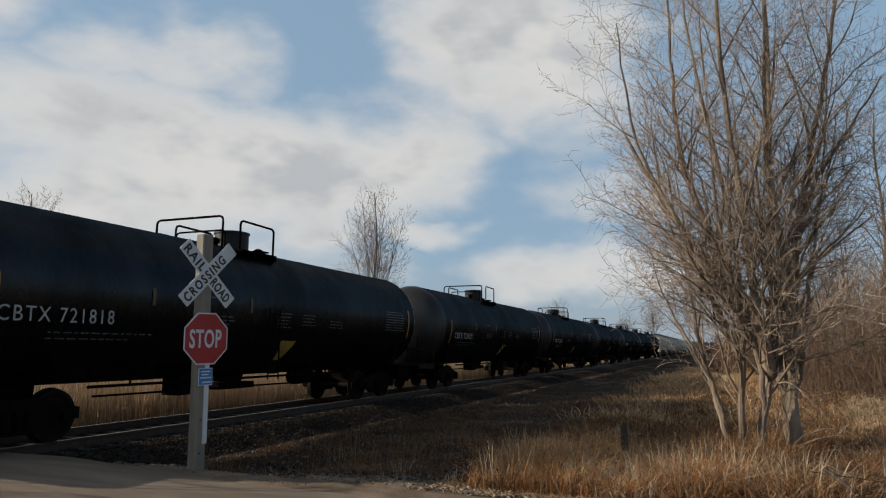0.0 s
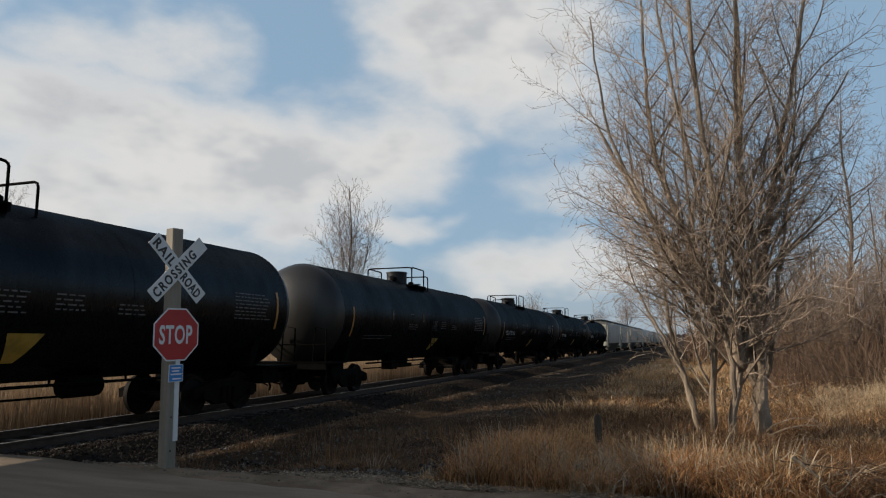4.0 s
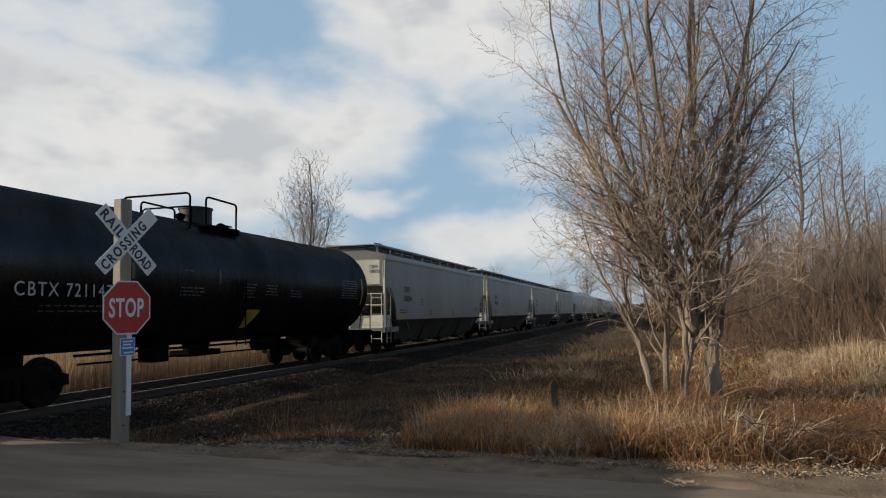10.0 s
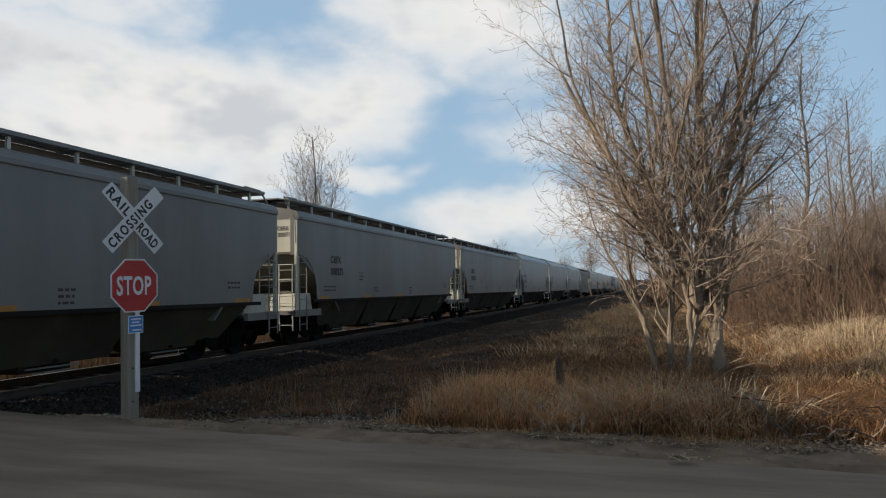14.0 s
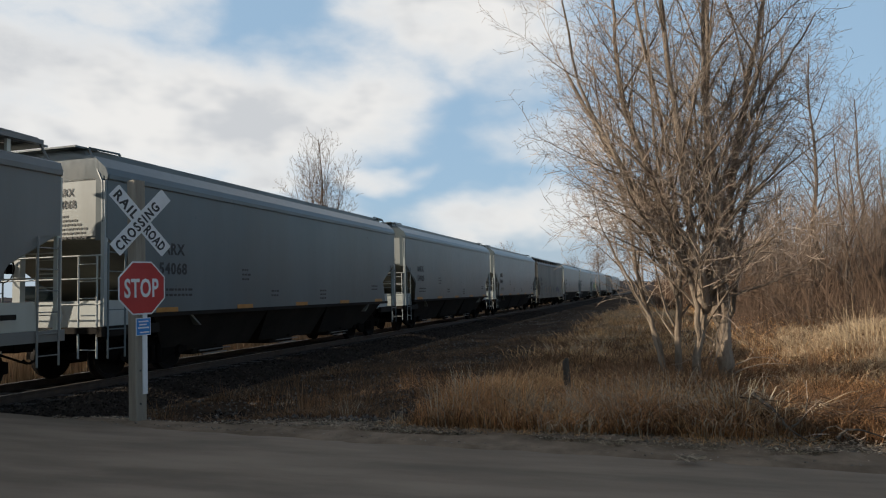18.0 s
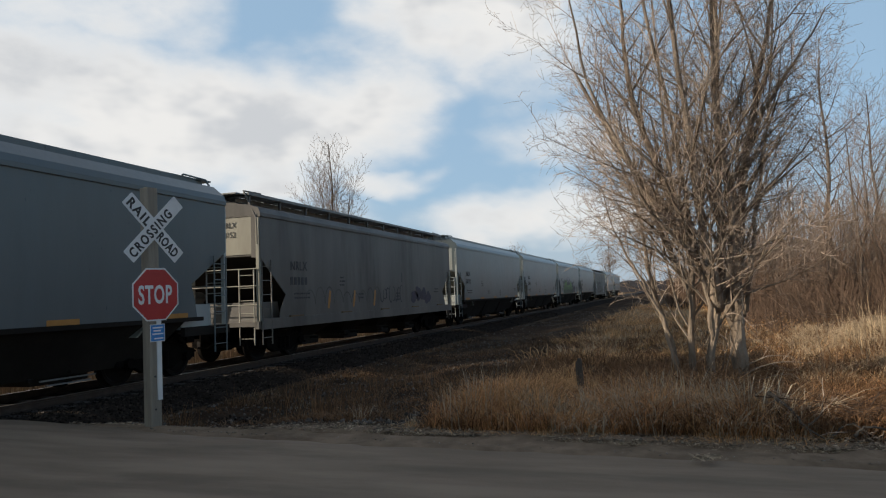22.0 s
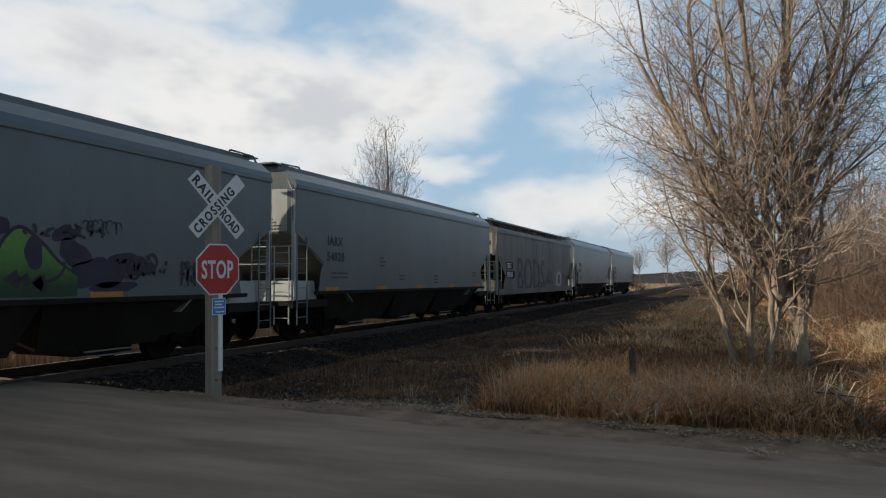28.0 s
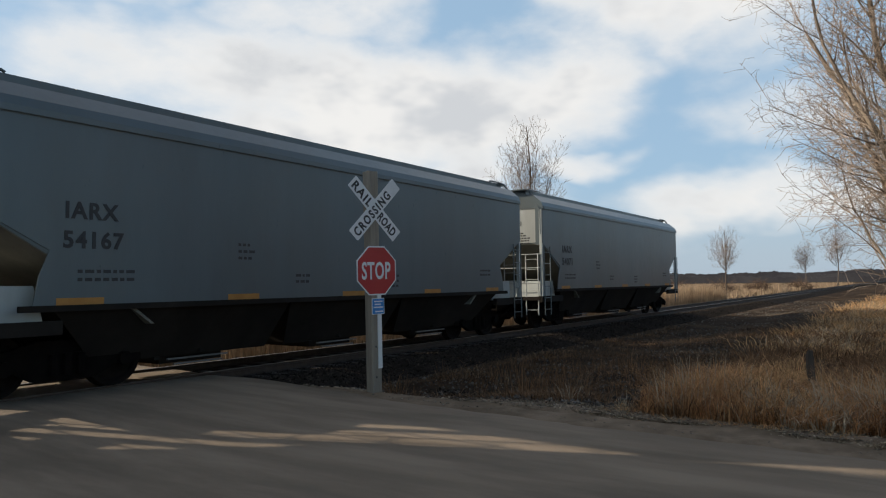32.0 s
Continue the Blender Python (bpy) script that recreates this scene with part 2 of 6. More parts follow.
M_RUSTPATCH = surface("rusty_sprayed_patch", (0.095, 0.062, 0.038), (0.135, 0.095, 0.06), 3, 0.7, 0.0, 20)
# Much darker than the body paints; for lower sheets, bays, gates and sills.
M_LOWER = surface("dark_lower_sheet_paint", (0.016, 0.013, 0.0105), (0.032, 0.027, 0.022), 0.8, 0.85, 0.05, 14, dirt=(0.010, 0.008, 0.007), dirt_amount=0.7, spec=0.15)
M_MANWAY = surface("grey_black_housing_paint", (0.014, 0.015, 0.017), (0.03, 0.03, 0.032), 3, 0.6, 0.05, 30, spec=0.3)
M_ROOFWALK = surface("galvanised_roofwalk", (0.16, 0.16, 0.155), (0.26, 0.26, 0.25), 2, 0.55, 0.1, 30, metal=0.3)
M_ENDCREAM = surface("sunlit_cream_end_paint", (0.52, 0.51, 0.43), (0.64, 0.625, 0.54), 0.8, 0.45, 0.03, 14, stretch=(1, 1, 0.25), dirt=(0.34, 0.31, 0.25), dirt_amount=0.5)
M_LETTER = surface("dulled_white_lettering", (0.36, 0.36, 0.35), (0.52, 0.52, 0.50), 3, 0.55, 0.02, 30)
M_ENDBLUE = surface("sunlit_blue_grey_end_paint", (0.40, 0.43, 0.42), (0.50, 0.53, 0.51), 0.8, 0.45, 0.03, 14, stretch=(1, 1, 0.25), dirt=(0.26, 0.25, 0.22), dirt_amount=0.5)
M_WHITE = surface("white_lettering", (0.66, 0.66, 0.64), (0.78, 0.78, 0.76), 3, 0.5, 0.02, 30)
M_DARKTEXT = surface("black_lettering", (0.02, 0.02, 0.022), (0.045, 0.045, 0.047), 3, 0.6, 0.02, 30)
M_ORANGE = surface("orange_reflector_tape", (0.38, 0.16, 0.025), (0.48, 0.23, 0.05), 4, 0.45, 0.02, 30)
M_YELLOW = surface("faded_yellow_placard", (0.42, 0.26, 0.035), (0.52, 0.34, 0.07), 3, 0.5, 0.02, 30, dirt=(0.20, 0.13, 0.04), dirt_amount=0.8)
M_SIGNWHITE = surface("white_sign_sheeting", (0.66, 0.67, 0.68), (0.76, 0.77, 0.77), 3, 0.4, 0.02, 40, dirt=(0.45, 0.44, 0.42), dirt_amount=0.3)
M_SIGNRED = surface("red_sign_sheeting", (0.36, 0.012, 0.018), (0.46, 0.022, 0.028), 3, 0.35, 0.02, 40)
M_SIGNBLUE = surface("blue_sign_sheeting", (0.02, 0.19, 0.52), (0.04, 0.24, 0.6), 3, 0.4, 0.02, 40)
M_POST = surface("weathered_wood_post", (0.20, 0.17, 0.135), (0.34, 0.30, 0.24), 2.5, 0.85, 0.35, 30, stretch=(4, 4, 0.35), dirt=(0.1, 0.085, 0.07))
M_BARK = surface("grey_brown_bark", (0.066, 0.048, 0.034), (0.40, 0.318, 0.242), 1.8, 0.9, 0.9, 18, stretch=(2, 2, 0.6), dist=0.03, spec=0.2)
M_FARBARK = surface("dark_far_bark", (0.09, 0.07, 0.056), (0.19, 0.155, 0.125), 1.2, 0.9, 0.3, 12, stretch=(2, 2, 0.5), spec=0.2)
# Air haze over the far trees is mixed into this blue-grey.
M_DARKWOOD = surface("distant_hazy_wood", (0.040, 0.040, 0.046), (0.085, 0.082, 0.088), 0.05, 0.95, 0.0, 0.6, stretch=(1, 1, 0.4), spec=0.05)
def spray_fade(name, lo, hi, z0, z1):
    """Sprayed paint that fades from one colour below to another above, with a cloudy edge."""
    m = bpy.data.materials.new(name)
    m.use_nodes = True
    n = Nodes(m.node_tree)
    co = n.add("ShaderNodeTexCoord").outputs["Object"]
    sep = n.add("ShaderNodeSeparateXYZ")
    n.link(co, sep.inputs[0])
    z = n.math("ADD", sep.outputs[2], n.math("MULTIPLY", n.math("SUBTRACT", n.noise(co, 3.5, 4.0), 0.5), 0.3))
    col = n.mix(n.ramp(z, z0, z1), lo, hi)
    col = n.mix(1.0, col, n.mix(n.noise(co, 9.0, 3.0), (0.75, 0.75, 0.75), (1.2, 1.2, 1.2)), "MULTIPLY")
    b = n.add("ShaderNodeBsdfPrincipled")
    n.link(col, b.inputs["Base Color"])
    b.inputs["Roughness"].default_value = 0.5
    out = n.add("ShaderNodeOutputMaterial")
    n.link(b.outputs[0], out.inputs[0])
    return m


M_FADE = spray_fade("green_fading_spray_paint", (0.010, 0.05, 0.018), (0.115, 0.27, 0.05), 1.45, 2.2)
M_MARK = surface("dark_spray_paint", (0.012, 0.012, 0.02), (0.03, 0.03, 0.04), 2, 0.5, 0.0, 20)
M_PURPLE = surface("purple_spray_paint", (0.011, 0.010, 0.030), (0.030, 0.024, 0.062), 1.5, 0.5, 0.0, 12)
M_SILVER = surface("faded_grey_spray_paint", (0.105, 0.097, 0.087), (0.19, 0.178, 0.16), 2.0, 0.6, 0.0, 9, dirt=(0.045, 0.04, 0.036), dirt_amount=0.85)
M_SMOKE = surface("faded_dark_spray_paint", (0.042, 0.037, 0.033), (0.085, 0.076, 0.068), 2.2, 0.65, 0.0, 9, dirt=(0.12, 0.11, 0.098), dirt_amount=0.9)
M_STREAK = surface("dark_weathering_streaks", (0.048, 0.043, 0.038), (0.105, 0.096, 0.085), 2.5, 0.6, 0.0, 9, stretch=(1, 1, 0.2))
M_DROP = surface("dirty_white_spray_paint", (0.34, 0.34, 0.33), (0.50, 0.50, 0.48), 2, 0.55, 0.0, 12, dirt=(0.18, 0.17, 0.155), dirt_amount=0.6)
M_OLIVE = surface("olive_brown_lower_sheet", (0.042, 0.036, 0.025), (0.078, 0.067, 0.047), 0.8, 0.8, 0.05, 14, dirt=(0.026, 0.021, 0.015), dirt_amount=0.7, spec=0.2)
M_MAROON = surface("maroon_spray_paint", (0.07, 0.018, 0.018), (0.11, 0.03, 0.026), 2, 0.5, 0.0, 12)
M_TWIG = surface("brown_twigs", (0.145, 0.105, 0.078), (0.48, 0.385, 0.305), 0.9, 0.8, 0.0, 9, per_island=0.5, spec=0.15)
M_FARTWIG = surface("grey_brown_twigs", (0.19, 0.14, 0.107), (0.31, 0.24, 0.19), 1.0, 0.9, 0.0, 15, per_island=0.25, spec=0.1)
M_BRUSH = surface("reddish_brush", (0.062, 0.041, 0.029), (0.155, 0.104, 0.074), 1.0, 0.9, 0.0, 15, per_island=0.45, spec=0.1)


# ---- mesh helpers ----
class Mesh:
    """Collects vertices and faces for one part."""

    def __init__(self):
        self.v, self.f = [], []

    def box(self, x0, x1, y0, y1, z0, z1):
        b = len(self.v)
        self.v += [(x, y, z) for z in (z0, z1) for y in (y0, y1) for x in (x0, x1)]
        self.f += [(b, b + 2, b + 3, b + 1), (b + 4, b + 5, b + 7, b + 6), (b, b + 1, b + 5, b + 4), (b + 2, b + 6, b + 7, b + 3), (b, b + 4, b + 6, b + 2), (b + 1, b + 3, b + 7, b + 5)]
        return self

    def prism(self, pts, axis, a, b):
        """A polygon swept along an axis from a to b; pts are the other two coordinates in order."""
        n, s = len(pts), len(self.v)
        for h in (a, b):
            for p, q in pts:
                self.v.append({"x": (h, p, q), "y": (p, h, q), "z": (p, q, h)}[axis])
        self.f += [tuple(range(s + n - 1, s - 1, -1)), tuple(range(s + n, s + 2 * n))]
        self.f += [(s + i, s + (i + 1) % n, s + n + (i + 1) % n, s + n + i) for i in range(n)]
        return self

    def tube(self, pts, radii, n=6, caps=True):
        s, pts = len(self.v), [Vector(p) for p in pts]
        if not isinstance(radii, (list, tuple)):
            radii = [radii] * len(pts)
        last = None
        for i, p in enumerate(pts):
            d = (pts[min(i + 1, len(pts) - 1)] - pts[max(i - 1, 0)]).normalized()
            if last is None:
                u = d.orthogonal().normalized()
            else:
                u = (last - d * last.dot(d))
                u = u.normalized() if u.length > 1e-6 else d.orthogonal().normalized()
            last, w = u, d.cross(u)
            for k in range(n):
                a = 2 * math.pi * k / n
                self.v.append(tuple(p + (u * math.cos(a) + w * math.sin(a)) * radii[i]))
        for i in range(len(pts) - 1):
            for k in range(n):
                a, b = s + i * n + k, s + i * n + (k + 1) % n
                self.f.append((a, b, b + n, a + n))
        if caps:
            self.f += [tuple(range(s + n - 1, s - 1, -1)), tuple(range(s + (len(pts) - 1) * n, s + len(pts) * n))]
        return self

    def lathe(self, prof, axis, c, n=32, closed=True):
        """A profile of (along, radius) turned round an axis through c."""
        s = len(self.v)
        for h, r in prof:
            for k in range(n):
                a = 2 * math.pi * k / n
                p, q = r * math.cos(a), r * math.sin(a)
                x = {"x": (h, p, q), "y": (q, h, p), "z": (p, q, h)}[axis]
                self.v.append((x[0] + c[0], x[1] + c[1], x[2] + c[2]))
        for i in range(len(prof) - 1):
            for k in range(n):
                a, b = s + i * n + k, s + i * n + (k + 1) % n
                self.f.append((a, b, b + n, a + n))
        if closed:
            self.f += [tuple(range(s + n - 1, s - 1, -1)), tuple(range(s + (len(prof) - 1) * n, s + len(prof) * n))]
        return self

    def data(self, name, material, smooth=False):
        me = bpy.data.meshes.new(name)
        me.from_pydata(self.v, [], self.f)
        if smooth:
            me.polygons.foreach_set("use_smooth", [True] * len(me.polygons))
            me.set_sharp_from_angle(angle=radians(38))
        me.materials.append(material)
        me.update()
        return me


def part(name, mesh, material, parent=None, label="", smooth=False, kind=""):
    me = mesh.data(name, material, smooth) if isinstance(mesh, Mesh) else mesh
    ob = new(name, me)
    ob.parent = parent
    return tagged(ob, label=label, kind=kind)


def thing(name, label, category, group="", at=None):
    ob = new(name)
    ob.empty_display_size = 0.2
    if at is not None:
        ob.matrix_basis = at
    return tagged(ob, label=label, category=category, group=group)


TEXTS = {}


def lettering(text, height, material, squeeze=1.0, weight=0.0, spacing=1.0):
    """Flat letters as a mesh in the xz plane of the local frame, read from -y, height of capitals given; cached."""
    key = (text, height, material.name, squeeze, weight, spacing)
    if key not in TEXTS:
        cu = bpy.data.curves.new("letters", "FONT")
        cu.body, cu.size, cu.extrude, cu.resolution_u = text, height / 0.69, 0.002, 3
        cu.offset, cu.space_character = weight, spacing
        ob = bpy.data.objects.new("letters", cu)
        scene.collection.objects.link(ob)
        me = bpy.data.meshes.new_from_object(ob.evaluated_get(bpy.context.evaluated_depsgraph_get()))
        bpy.data.objects.remove(ob)
        me.name = "lettering"
        me.transform(Matrix.Diagonal((squeeze, 1, 1, 1)))
        me.materials.clear()
        me.materials.append(material)
        TEXTS[key] = me
    return TEXTS[key]


# lays letters on a side that faces +x, reading along +y
ON_SIDE = Matrix(((0, 0, 1, 0), (1, 0, 0, 0), (0, 1, 0, 0), (0, 0, 0, 1)))
# on an end that faces -y, reading along +x
ON_END = Matrix(((1, 0, 0, 0), (0, 0, -1, 0), (0, 1, 0, 0), (0, 0, 0, 1)))


def letters(text, height, material, parent, m, squeeze=1.0, label="", weight=0.0, spacing=1.0):
    ob = part("lettering", lettering(text, height, material, squeeze, weight, spacing), material, parent, label)
    ob.matrix_basis = m
    return ob


def side(x, y, z):
    return Matrix.Translation((x, y, z)) @ ON_SIDE


def ends(x, y, z):
    return Matrix.Translation((x, y, z)) @ ON_END


def smooth_way(pts, rad, steps=4, knob=0.0, r=None):
    """A rounded line through the points, with radii that taper and swell a little."""
    m, line, radii = len(pts) - 1, [], []
    for i in range(m):
        for s in range(steps):
            f = s / steps
            p0, p1, p2, p3 = pts[max(0, i - 1)], pts[i], pts[i + 1], pts[min(m, i + 2)]
            q = 0.5 * (2 * p1 + (p2 - p0) * f + (2 * p0 - 5 * p1 + 4 * p2 - p3) * f * f + (3 * p1 - p0 - 3 * p2 + p3) * f ** 3)
            if r:
                q = q + Vector((r.gauss(0, knob), r.gauss(0, knob), 0))
            line.append(q)
            radii.append(rad * (1 - 0.82 * (i + f) / m) * (1.4 if i + f < 0.2 else 1) * (r.uniform(0.92, 1.1) if r else 1))
    return line + [pts[-1]], radii + [rad * 0.16]

# ---- ground, road, track ----
XC, RAIL_Z = -11.76, 0.11           # track centre line (runs along y) and rail-top height


def road_edge(x):
    return 8.05 - 0.055 * x


def ground_z(x, y):
    d = abs(x - XC)
    z = 0.0
    if y > road_edge(x) - 0.5:
        k = min(1.0, max(0.0, (y - road_edge(x) + 0.3) / 2.5))
        if x > XC:
            z = -0.12 * k - 0.30 * k * math.exp(-((x + 7.2) / 1.6) ** 2)
            z += k * 0.25 * noise.noise(Vector((x * 0.16, y * 0.16, 0.3))) + k * 0.08 * noise.noise(Vector((x * 0.6, y * 0.6, 2.0)))
            z += 0.5 * max(0.0, min(1.0, (x - 3.0) / 5.0)) * k
        else:
            z = -0.25 * k
    if x < XC - 3 and not -1.0 < y < 7.9:
        z = -0.3 + 0.1 * noise.noise(Vector((x * 0.2, y * 0.2, 5.0)))
    if d < 3.4:
        z = min(z, -0.30)
    if -0.4 < y < road_edge(x) + 0.1:
        z = -0.06
    return z


def spread(a, b, step, far, grow=1.28):
    """Grid lines, dense from a to b and growing out to +-far."""
    mid = [a + step * i for i in range(int((b - a) / step) + 1)]
    lo, hi, d = [], [], step
    while (mid[-1] if not hi else hi[-1]) < far or (mid[0] if not lo else lo[-1]) > -far:
        d *= grow
        hi.append((hi or mid)[-1] + d)
        lo.append((lo[-1] if lo else mid[0]) - d)
    return lo[::-1] + mid + hi


def grid_sheet(xs, ys, height):
    m = Mesh()
    m.v = [(x, y, height(x, y)) for y in ys for x in xs]
    w = len(xs)
    m.f = [(j * w + i, j * w + i + 1, (j + 1) * w + i + 1, (j + 1) * w + i) for j in range(len(ys) - 1) for i in range(w - 1)]
    return m


M_CINDER = surface("dark_cinder_soil", (0.024, 0.016, 0.0105), (0.072, 0.049, 0.032), 0.8, 0.95, 0.8, 14, dirt=(0.12, 0.08, 0.048), dirt_amount=0.6, dist=0.05, spec=0.03)
M_SOIL = surface("dead_grass_soil", (0.05, 0.033, 0.020), (0.12, 0.078, 0.046), 0.45, 0.95, 0.7, 9, dirt=(0.15, 0.11, 0.068), dirt_amount=0.5, dist=0.06, spec=0.05)
M_ROAD = surface("worn_dusty_road", (0.18, 0.140, 0.100), (0.335, 0.262, 0.19), 1.1, 0.95, 0.7, 110, stretch=(0.3, 1.4, 1), dirt=(0.15, 0.118, 0.086), dirt_amount=0.9, dist=0.008, spec=0.2)
M_VERGE = surface("gravel_verge", (0.14, 0.103, 0.07), (0.30, 0.226, 0.158), 2.6, 0.95, 0.8, 35, dirt=(0.10, 0.075, 0.05), dirt_amount=0.7, dist=0.02, spec=0.1)
M_BALLAST = surface("dark_ballast", (0.016, 0.0128, 0.0105), (0.046, 0.037, 0.030), 1.2, 0.95, 1.0, 22, dist=0.04, spec=0.03)
M_PALESTONE = surface("pale_stone", (0.05, 0.044, 0.038), (0.19, 0.172, 0.15), 3, 0.9, 0.2, 20, per_island=0.7, spec=0.1)
M_STONE = surface("ballast_stone", (0.015, 0.012, 0.0098), (0.062, 0.050, 0.040), 3, 0.9, 0.2, 20, per_island=0.85, spec=0.05)
tagged(part("ground", grid_sheet(spread(-30, 24, 0.5, 2600), spread(-6, 60, 0.5, 2600), ground_z), M_SOIL, smooth=True),
       "dry winter ground of dead grass and brown soil", "ground", kind="structure")
xs, ys = [-60 + 0.25 * i for i in range(400)], [i / 20 for i in range(21)]
road = Mesh()
for t in ys:
    for x in xs:
        y0, y1 = -1.0 - 0.055 * x, road_edge(x) - 0.35 + 0.15 * noise.noise(Vector((x * 0.5, 0, 7)))
        road.v.append((x, y0 + (y1 - y0) * t, 0.012 + 0.075 * max(0.0, min(1.0, (5.5 - abs(x - XC)) / 3.5)) - 0.05 * (2 * t - 1) ** 2 * 0.6 + 0.008 * noise.noise(Vector((x * 0.4, t * 5, 1)))))
w = len(xs)
road.f = [(j * w + i, j * w + i + 1, (j + 1) * w + i + 1, (j + 1) * w + i) for j in range(len(ys) - 1) for i in range(w - 1)]
# loose gravel and dust between the road and the grass
verge = Mesh()
for j in range(13):
    for x in xs:
        t = j / 12
        y = road_edge(x) - 0.62 + 1.25 * t + 0.10 * noise.noise(Vector((x * 0.7, t, 3)))
        edge = 4 * t * (1 - t)
        z = max(ground_z(x, y), -0.02 if y < road_edge(x) else ground_z(x, y))
        verge.v.append((x, y, z - 0.05 + 0.075 * min(1.0, edge * 2) + 0.022 * noise.noise(Vector((x * 3.1, y * 3.1, 4))) + 0.012 * noise.noise(Vector((x * 9, y * 9, 4)))))
verge.f = [(j * len(xs) + i, j * len(xs) + i + 1, (j + 1) * len(xs) + i + 1, (j + 1) * len(xs) + i) for j in range(12) for i in range(len(xs) - 1) if abs(xs[i] - XC) > 3.4]
tagged(part("verge", verge, M_VERGE, smooth=True), "gravel and dust verge strewn with straw beside the road", "verge", kind="structure")
tagged(part("road", road, M_ROAD, smooth=True), "worn grey asphalt country road with patches and dust", "road", kind="structure")

bed = Mesh()
bed.prism([(XC - 3.0, -0.6), (XC + 3.0, -0.6), (XC + 2.9, -0.34), (XC + 1.75, -0.055), (XC - 1.75, -0.055), (XC - 2.9, -0.34)], "y", 7.7, 900)
bed.prism([(XC - 3.0, -0.6), (XC + 3.0, -0.6), (XC + 2.9, -0.34), (XC + 1.75, -0.055), (XC - 1.75, -0.055), (XC - 2.9, -0.34)], "y", -400, -0.6)
tagged(part("ballast_bed", bed, M_BALLAST), "dark crushed-stone ballast bed under the track", "ballast", kind="structure")


apron = Mesh()
ax, ay = [i / 10 for i in range(11)], [8.55 + 0.5 * i for i in range(60)] + [38.6 + 4 * i for i in range(60)]
for y in ay:
    for f in ax:
        x = XC + 2.8 + f * (6.2 + 1.3 * noise.noise(Vector((y * 0.35, 3, 0))) + 0.4 * noise.noise(Vector((y * 1.3, 5, 0))))
        apron.v.append((x, y, max(ground_z(x, y) + 0.03 * math.sin(math.pi * min(1, f * 1.25)) - (0.03 if f == 1 else 0), -0.36)))
apron.f = [(j * 11 + i, j * 11 + i + 1, j * 11 + i + 12, j * 11 + i + 11) for j in range(len(ay) - 1) for i in range(10)]
tagged(part("cinder_apron", apron, M_CINDER, smooth=True), "dark cinder soil sloping from the track into the ditch", "ground", kind="structure")


def rail(x):
    m, h = Mesh(), RAIL_Z
    m.prism([(x - 0.07, h - 0.17), (x + 0.07, h - 0.17), (x + 0.07, h - 0.155), (x + 0.012, h - 0.14), (x + 0.012, h - 0.045), (x + 0.036, h - 0.035),
             (x + 0.036, h - 0.004), (x - 0.036, h - 0.004), (x - 0.036, h - 0.035), (x - 0.012, h - 0.045), (x - 0.012, h - 0.14), (x - 0.07, h - 0.155)], "y", -400, 900)
    return m


track = tagged(new("railway_track"), "single railway track of rusty rails on dark timber ties", "track", kind="structure")
for x in (XC - 0.753, XC + 0.753):
    part("rail", rail(x), M_RAIL, track, "rusty steel rail")
    part("rail_head", Mesh().box(x - 0.033, x + 0.033, -400, 900, RAIL_Z - 0.004, RAIL_Z), M_RAILTOP, track, "polished running surface")

tie_mesh = Mesh().prism([(-0.11, -0.18), (0.11, -0.18), (0.11, 0.0), (0.09, 0.012), (-0.09, 0.012), (-0.11, 0.0)], "x", -1.3, 1.3).data("tie", M_TIE)
tie_rnd = random.Random(2)
for i in range(200):
    yy = 8.0 + 0.52 * i if i < 165 else -0.8 - 0.52 * (i - 165)
    ob = new("tie", tie_mesh)
    ob.parent = track
    ob.matrix_basis = pose(XC + tie_rnd.uniform(-0.04, 0.04), yy, -0.052, 0, 0, tie_rnd.uniform(-1.2, 1.2))
# Grimy olive, raised in tone to hold the sun on the slope sheets.
M_SLOPE = surface("sunlit_grimy_olive_slope_sheet", (0.13, 0.124, 0.095), (0.22, 0.21, 0.165), 0.9, 0.7, 0.05, 14, dirt=(0.05, 0.045, 0.036), dirt_amount=0.6)
M_STENCIL = surface("dull_white_stencil", (0.08, 0.08, 0.08), (0.17, 0.17, 0.165), 3, 0.6, 0.0, 30)

